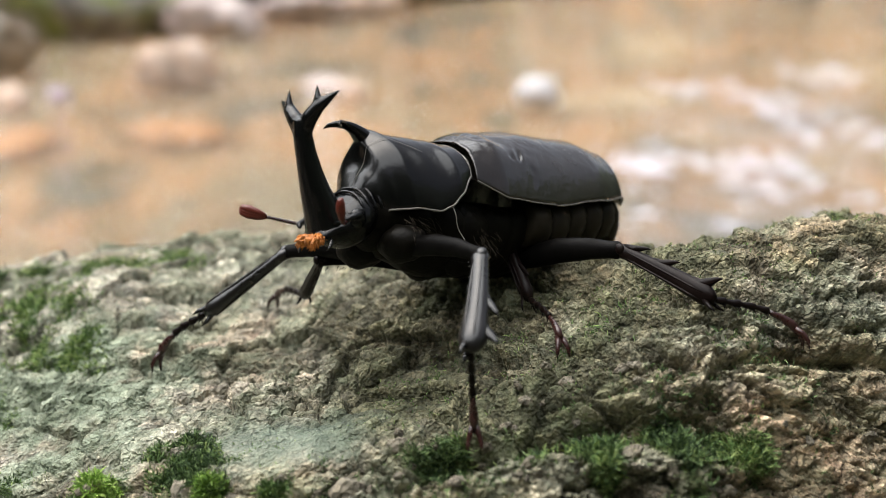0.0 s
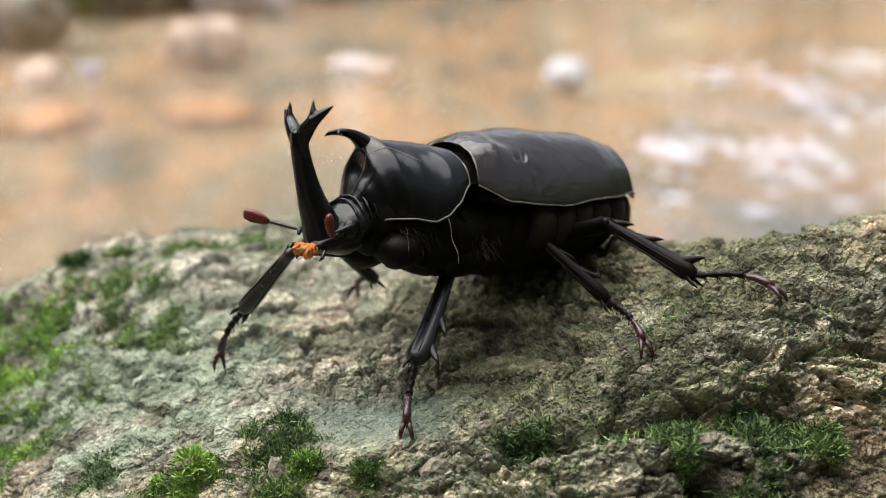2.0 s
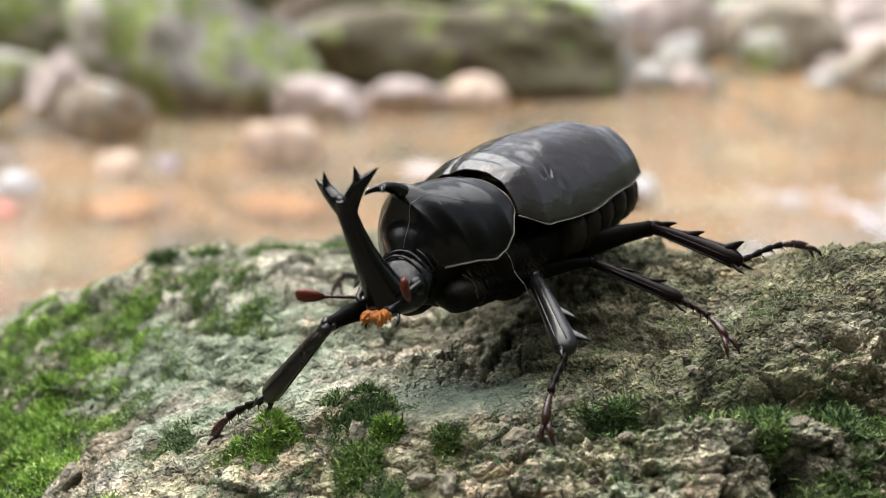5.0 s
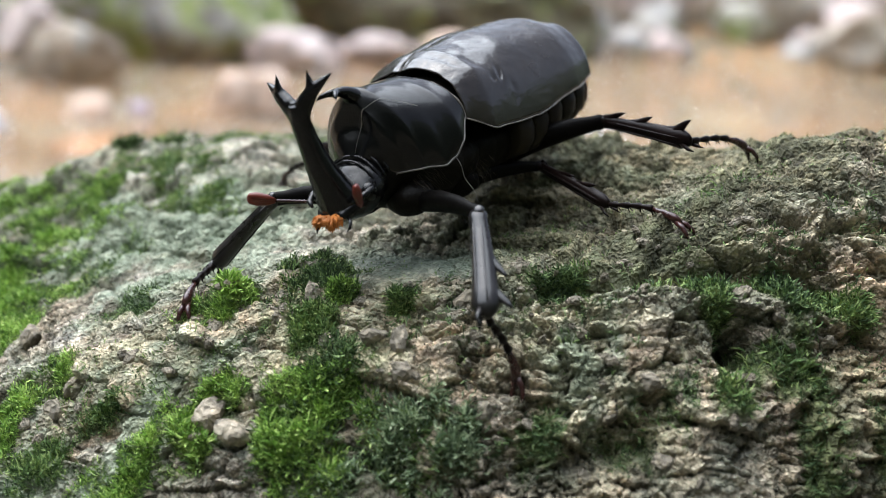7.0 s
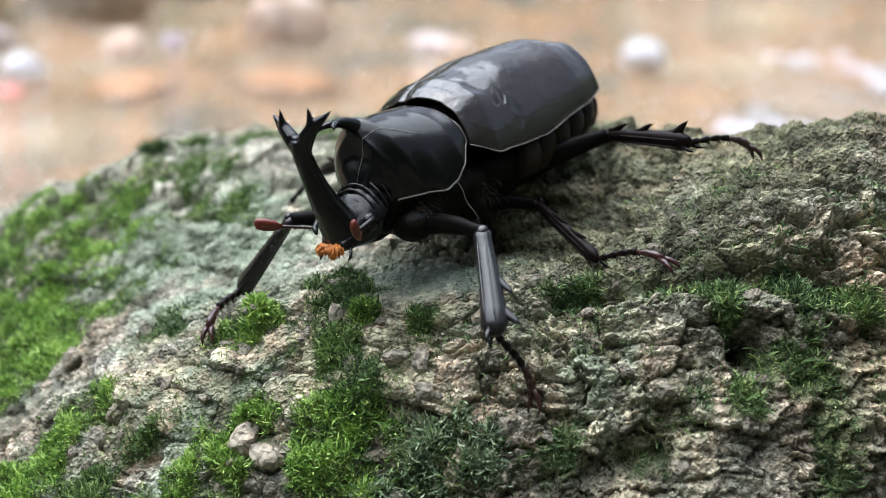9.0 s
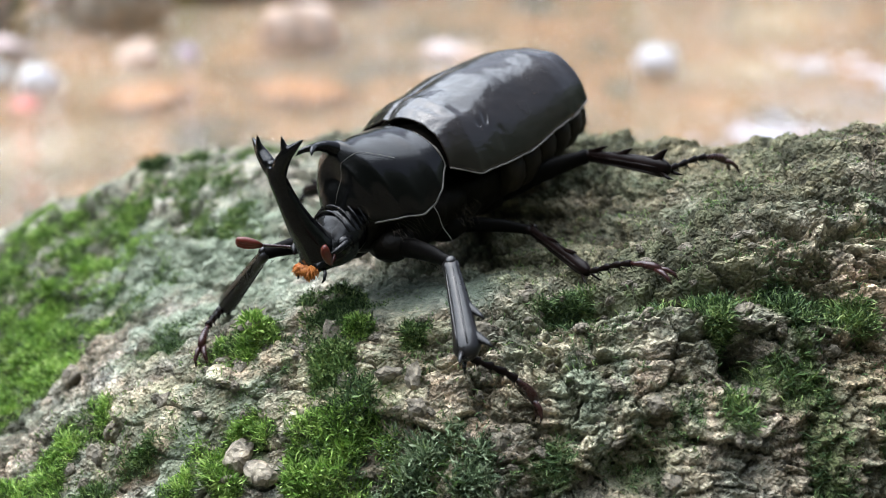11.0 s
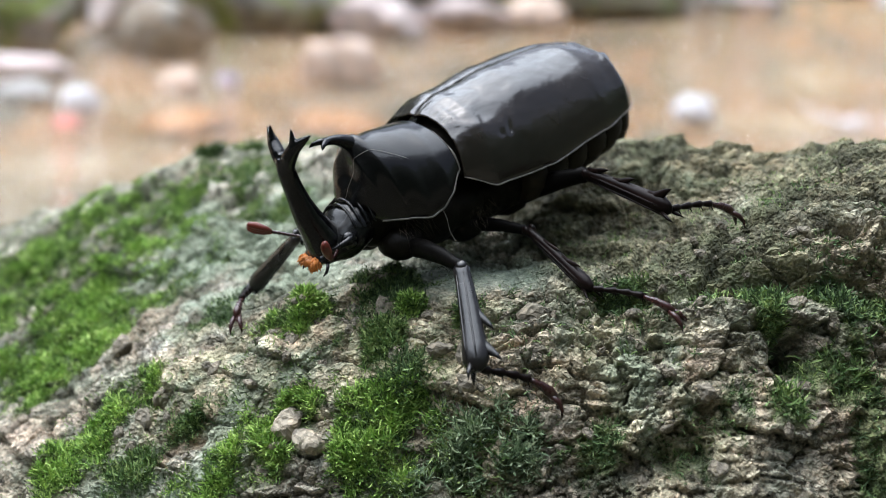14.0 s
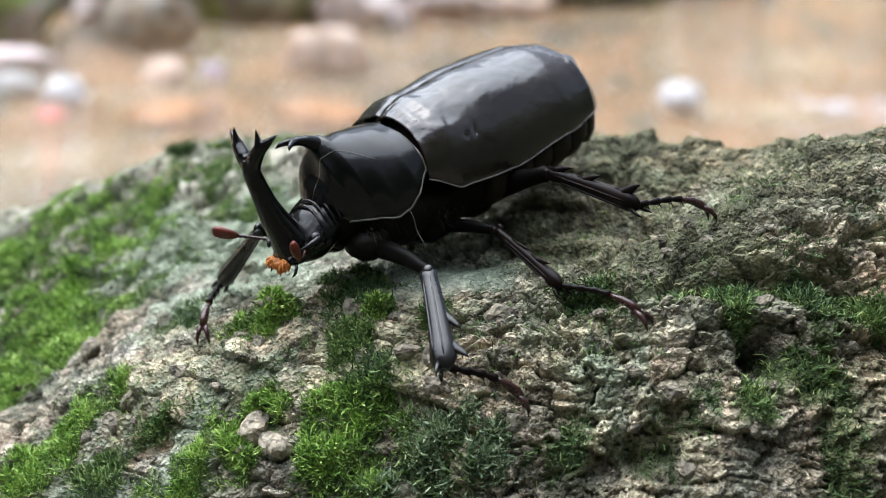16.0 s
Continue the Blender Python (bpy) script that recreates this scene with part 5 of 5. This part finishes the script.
# each foot: seconds, knee, ankle and claw, in centimetres
FEET = {
    ('fore', 1): (
        (0, 1.89, -2.03, 0.18, 1.66, -3.1, -0.44, 1.76, -3, -1.55),
        (0.38, 1.89, -2.03, 0.18, 1.66, -3.1, -0.44, 1.76, -3, -1.55),
        (0.5, 1.73, -2.02, 0.42, 1.64, -3.23, 0.12, 2.05, -3.16, -0.96),
        (0.8, 1.21, -2.3, 0.32, 1, -3.5, 0.07, 1.28, -2.87, -0.85),
        (1.1, 1.08, -0.53, -0.62, 0.41, -1.36, -1.3, 0.12, -2.38, -1.83),
        (2, 0.71, -0.71, -0.6, 0.26, -1.58, -1.4, 0.09, -2.69, -1.9),
        (3, 0.8, -0.74, -0.6, 0.38, -1.71, -1.28, 0.06, -2.7, -1.88),
        (3.2, 0.8, -0.74, -0.6, 0.38, -1.71, -1.28, 0.06, -2.7, -1.88),
        (5.3, 0.62, -1.34, -0.65, 0.98, -2.41, -1.2, 0.73, -3.24, -1.95),
        (5.5, 0.62, -1.34, -0.65, 0.98, -2.41, -1.2, 0.73, -3.24, -1.95),
        (6.1, 0.32, -3.28, -1.01, 0.4, -4.28, -1.75, 0.98, -3.84, -2.59),
        (7, 0.37, -3.23, -0.96, 0.47, -4.18, -1.78, 0.91, -3.89, -2.7),
        (8, 0.31, -3.12, -1.01, 0.41, -4.15, -1.71, 0.9, -3.92, -2.73),
        (9, 0.29, -3.17, -0.95, 0.41, -4.15, -1.72, 0.91, -3.91, -2.72),
        (9.2, 0.29, -3.17, -0.95, 0.41, -4.15, -1.72, 0.91, -3.91, -2.72),
        (11.3, 0.03, -2.99, -1.2, 0.22, -4.03, -1.87, 1.05, -3.87, -2.62),
        (11.5, 0.03, -2.99, -1.2, 0.22, -4.03, -1.87, 1.05, -3.87, -2.62),
        (12.5, -0.36, -3.23, -1.43, -0.2, -4.22, -2.17, 0.71, -3.93, -2.81),
        (14, -0.45, -3.26, -1.43, -0.22, -4.18, -2.25, 0.72, -3.92, -2.79),
        (16, -0.44, -3.18, -1.49, -0.2, -4.18, -2.2, 0.69, -3.91, -2.79),
    ),
    ('fore', -1): (
        (0, -0.21, 0.06, -0.43, -1.19, 0.13, -1.21, -1.9, 0.41, -2.04),
        (1.1, -0.32, 0.16, -0.33, -1.22, 0.03, -1.17, -1.76, 0.4, -2.06),
        (2, -1.16, -1.2, -0.12, -1.78, -0.66, -1.07, -2.16, -0.2, -2.11),
        (3, -1.22, -1.35, -0.09, -1.93, -0.89, -1.02, -2.23, -0.45, -2.11),
        (3.2, -1.22, -1.35, -0.09, -1.93, -0.89, -1.02, -2.23, -0.45, -2.11),
        (5.3, -1.73, -2.63, -1.04, -2.39, -2.29, -2.02, -2.86, -2.04, -2.79),
        (5.5, -1.73, -2.63, -1.04, -2.39, -2.29, -2.02, -2.86, -2.04, -2.79),
        (6.1, -2.08, -2.22, -1.44, -2.52, -1.51, -2.37, -2.84, -2.53, -2.72),
        (7, -1.89, -1.82, -1.34, -2.56, -1.41, -2.32, -2.79, -2.47, -2.64),
        (9, -1.95, -1.58, -1.38, -2.58, -1.36, -2.43, -2.87, -2.41, -2.65),
        (9.2, -1.95, -1.58, -1.38, -2.58, -1.36, -2.43, -2.87, -2.41, -2.65),
        (11.3, -2.18, -1.93, -1.5, -2.77, -1.36, -2.45, -2.9, -2.42, -2.64),
        (11.5, -2.18, -1.93, -1.5, -2.77, -1.36, -2.45, -2.9, -2.42, -2.64),
        (12.5, -2.39, -1.57, -1.51, -3.05, -1.14, -2.47, -3.13, -2.28, -2.83),
        (14, -2.49, -1.7, -1.67, -3.12, -1.11, -2.57, -3.15, -2.25, -2.79),
        (16, -2.51, -1.94, -1.5, -3.08, -1.29, -2.42, -3.13, -2.35, -2.78),
    ),
    ('mid', 1): (
        (0, 2.39, 0.18, -0.08, 2.67, -0.79, -0.8, 2.89, -1.99, -1.14),
        (0.5, 2.38, 0, -0.01, 2.72, -0.76, -0.95, 2.93, -1.99, -1.12),
        (0.8, 2.17, -0.02, -0.16, 2.59, -0.88, -0.99, 2.8, -2.15, -1.24),
        (1.1, 2.25, -0.28, 0.11, 2.75, -1.01, -0.76, 2.97, -2.18, -1.03),
        (2, 1.8, -0.44, -0.19, 2.64, -1.09, -0.83, 2.88, -2.25, -1.04),
        (3, 1.83, -0.31, -0.37, 2.55, -1.22, -0.76, 2.87, -2.32, -1.01),
        (3.2, 1.83, -0.31, -0.37, 2.55, -1.22, -0.76, 2.87, -2.32, -1.01),
        (5.3, 1.4, -0.66, -0.61, 2.39, -1.33, -0.83, 2.8, -2.38, -1),
        (5.5, 1.4, -0.66, -0.61, 2.39, -1.33, -0.83, 2.8, -2.38, -1),
        (6.1, 1.43, -0.76, -0.83, 2.08, -1.78, -0.96, 2.71, -2.68, -1.08),
        (7, 1.33, -0.72, -0.88, 2.04, -1.69, -1.09, 2.84, -2.43, -0.96),
        (8, 1.05, -0.85, -1.13, 1.78, -1.77, -1.49, 2.48, -2.71, -1.24),
        (9, 1.1, -1.22, -1.22, 1.75, -2.21, -1.58, 2.5, -3.05, -1.36),
        (9.2, 1.1, -1.22, -1.22, 1.75, -2.21, -1.58, 2.5, -3.05, -1.36),
        (11.3, 1.1, -1.26, -1.37, 1.69, -2.32, -1.51, 2.51, -3.03, -1.31),
        (11.5, 1.1, -1.26, -1.37, 1.69, -2.32, -1.51, 2.51, -3.03, -1.31),
        (12.5, 0.87, -1.32, -1.39, 1.47, -2.38, -1.47, 2.36, -3.06, -1.39),
        (14, 0.35, -2.03, -1.31, 1.04, -2.96, -1.67, 1.89, -3.41, -1.77),
        (16, 0.36, -1.97, -1.33, 1.08, -2.9, -1.65, 1.89, -3.43, -1.78),
    ),
    ('hind', 1): (
        (0, 3.68, -1.07, -0.12, 4.44, -2.15, -0.34, 5.38, -2.27, -0.68),
        (0.5, 3.65, -0.94, -0.2, 4.36, -2.07, -0.37, 5.39, -2.22, -0.61),
        (0.8, 3.4, -1.17, -0.29, 4.18, -2.26, -0.4, 5.17, -2.37, -0.73),
        (1.1, 3.59, -0.81, -0.26, 4.33, -1.92, -0.32, 5.37, -2.22, -0.57),
        (2, 2.73, -0.3, -0.1, 3.63, -1.22, -0.46, 4.44, -2.11, -0.48),
        (3, 2.67, -0.24, -0.2, 3.57, -1.2, -0.45, 4.39, -2.09, -0.48),
        (3.2, 2.67, -0.24, -0.2, 3.57, -1.2, -0.45, 4.39, -2.09, -0.48),
        (5.3, 2.18, -0.36, -0.18, 3.01, -1.4, -0.3, 4.1, -0.82, -0.32),
        (5.5, 2.18, -0.36, -0.18, 3.01, -1.4, -0.3, 4.1, -0.82, -0.32),
        (6.1, 2.05, -0.64, -0.31, 2.89, -1.67, -0.37, 3.96, -1.12, -0.51),
        (7, 2.08, -0.59, -0.26, 2.92, -1.62, -0.24, 3.96, -1, -0.42),
        (8, 2.13, -0.64, -0.43, 2.87, -1.73, -0.3, 3.9, -1.07, -0.47),
        (9, 2.03, -0.65, -0.45, 2.81, -1.71, -0.24, 3.87, -1.14, -0.49),
        (9.2, 2.03, -0.65, -0.45, 2.81, -1.71, -0.24, 3.87, -1.14, -0.49),
        (11.3, 1.87, -0.48, -0.59, 2.69, -1.51, -0.47, 3.72, -0.82, -0.53),
        (11.5, 1.87, -0.48, -0.59, 2.69, -1.51, -0.47, 3.72, -0.82, -0.53),
        (12.5, 1.04, -1.56, -0.57, 2.01, -2.45, -0.74, 3.08, -1.81, -0.87),
        (14, 1.04, -1.61, -0.66, 1.89, -2.63, -0.76, 2.96, -1.97, -0.87),
        (16, 0.96, -1.64, -0.66, 1.91, -2.56, -0.74, 2.99, -1.96, -0.88),
    ),
    ('mid', -1): (
        (0, 0.21, -0.27, -0.44, -0, 0.66, -1.21, -0.45, 1.64, -1.66),
        (0.5, 0.21, -0.27, -0.44, -0, 0.66, -1.21, -0.45, 1.64, -1.66),
        (0.8, 0.08, -0.54, -0.54, -0.17, 0.4, -1.29, -0.59, 1.39, -1.74),
        (1.1, 0.25, -0.66, -0.26, 0.05, 0.27, -1.04, -0.37, 1.32, -1.55),
        (2, -0.63, -0.4, -0.39, -0.13, 0.45, -1.11, -0.42, 1.46, -1.66),
        (3, -0.75, -0.32, -0.42, -0.1, 0.45, -1.11, -0.4, 1.44, -1.67),
        (3.2, -0.75, -0.32, -0.42, -0.1, 0.45, -1.11, -0.4, 1.44, -1.67),
        (5.3, -0.83, -0.23, -0.49, -1.52, 0.47, -1.23, -1.88, 1.45, -1.77),
        (5.5, -0.83, -0.23, -0.49, -1.52, 0.47, -1.23, -1.88, 1.45, -1.77),
        (9.2, -1.1, 0, -1, -1.5, 0.6, -1.3, -2, 0.9, -1.8),
        (12.5, -1.3, 0, -1.2, -1.7, 0.4, -1.4, -2.1, 0.7, -1.85),
        (16, -1.3, 0, -1.2, -1.7, 0.4, -1.4, -2.1, 0.7, -1.85),
    ),
    ('hind', -1): (
        (0, 3, 0.7, -0.1, 3.3, 1.5, -0.5, 3.5, 2.2, -0.9),
        (3.2, 2.1, 0.7, -0.2, 2.4, 1.5, -0.6, 2.6, 2.2, -1),
        (5.3, 0.9, 0.9, -0.6, 1, 1.6, -0.8, 1, 2.3, -1),
        (9.2, 0.7, 0.8, -0.8, 0.7, 1.5, -1, 0.6, 2.2, -1.15),
        (12.5, 0.5, 0.6, -1, 0.4, 1.3, -1.15, 0.3, 2, -1.3),
        (16, 0.5, 0.6, -1, 0.4, 1.3, -1.15, 0.3, 2, -1.3),
    ),
}


joints = {}


def turn_by(r):
    """The turn about the way of r, by its length in degrees."""
    v = Vector(r)
    return Matrix.Rotation(radians(v.length), 4, v).to_quaternion() if v.length > 1e-6 else Matrix.Identity(4).to_quaternion()


def body_at(t):
    for (a, *p), (b, *q) in zip(BODY, BODY[1:]):
        if t <= b:
            break
    k = (t - a) / (b - a)
    if b - a > 1:
        k = k * k * (3 - 2 * k)
    m, n = (pose(*(v * CM for v in r[:3]), *r[3:6]) for r in (p, q))
    turns = [x + (y - x) * k for x, y in zip(p[6:], q[6:])]
    for pivot, name, r in ((NECK, "head", turns[:3]), (WAIST + OFF_LINE, "abdomen", turns[3:])):
        joints[name] = Matrix.LocRotScale(pivot * K, turn_by(r), None)
    return Matrix.LocRotScale(m.translation.lerp(n.translation, k), m.to_quaternion().slerp(n.to_quaternion(), k), None)


def foot_at(rows, t):
    for (a, *p), (b, *q) in zip(rows, rows[1:]):
        if t <= b:
            break
    k = min(1.0, max(0.0, (t - a) / (b - a)))
    k = k * k * (3 - 2 * k)
    v = [x + (y - x) * k for x, y in zip(p, q)]
    knee, ankle, claw = (Vector(v[i:i + 3]) * CM for i in (0, 3, 6))
    ground = on_rock(v[6], v[7])[0].z
    if claw.z < ground + 0.5 * CM:
        claw.z = ground + 0.05 * CM
    ankle.z = max(ankle.z, on_rock(v[3], v[4])[0].z + 0.10 * CM)
    for k in (0.3, 0.5, 0.7, 0.85):
        p = ankle.lerp(claw, k)
        lack = on_rock(p.x / CM, p.y / CM)[0].z + 0.01 * CM - p.z
        if lack > 0:
            ankle.z += lack * (1 - 0.5 * k)
            claw.z += lack * 0.5
    return knee, ankle, claw


def limb_pose(p, q, ref):
    x = (q - p).normalized()
    y = ref.cross(x).normalized()
    return Matrix.Translation(p) @ Matrix((x, y, x.cross(y))).transposed().to_4x4()


def leg_rows(pair, hand, times):
    """Poses of a leg's three limbs in the beetle's space: they hang together at knee and ankle."""
    f, t, s = (v * K for v in SIZES[pair])
    hip = Vector((HIP[pair][0], HIP[pair][1] * hand, HIP[pair][2])) * K
    rows = [], [], []
    for now in times:
        back = body_at(now).inverted()
        knee, ankle, claw = (back @ p for p in foot_at(FEET[pair, hand], now))
        root = knee + (hip - knee).normalized() * f
        ankle = knee + (ankle - knee).normalized() * t
        over = body_at(now)
        start, end = over @ ankle, over @ claw
        rise = 0.0
        for k in (0.15, 0.3, 0.45, 0.6, 0.75, 0.9):
            p = start.lerp(end, k)
            rise = max(rise, (on_rock(p.x / CM, p.y / CM)[0].z + 0.03 * CM - 0.12 * K * math.sin(math.pi * k) - p.z) / max(k, 0.35))
        end.z += min(rise, 0.35 * CM)
        claw = back @ end
        lift = Vector((0, 0.3 * hand, 1))
        ref = Vector((-0.6, 0.8 * hand, 0.1)) if pair == "fore" else Vector((0, 0.1 * hand, 1))
        rows[0].append((now, limb_pose(root, knee, lift)))
        rows[1].append((now, limb_pose(knee, ankle, ref)))
        rows[2].append((now, limb_pose(ankle, claw, Vector((0, 0, 1)))))
    return rows


def motions():
    times = sorted({k / 4 for k in range(65)} | {k / 10 for k in range(3, 15)})
    rows, bend = [], {"head": [], "abdomen": []}
    for t in times:
        rows.append((t, body_at(t)))
        for name in bend:
            bend[name].append((t, joints[name]))
    walk(beetle, rows)
    walk(head, bend["head"])
    walk(abdomen, bend["abdomen"])
    for (pair, hand), pieces in limbs.items():
        for ob, rows in zip(pieces, leg_rows(pair, hand, times)):
            walk(ob, rows)


motions()
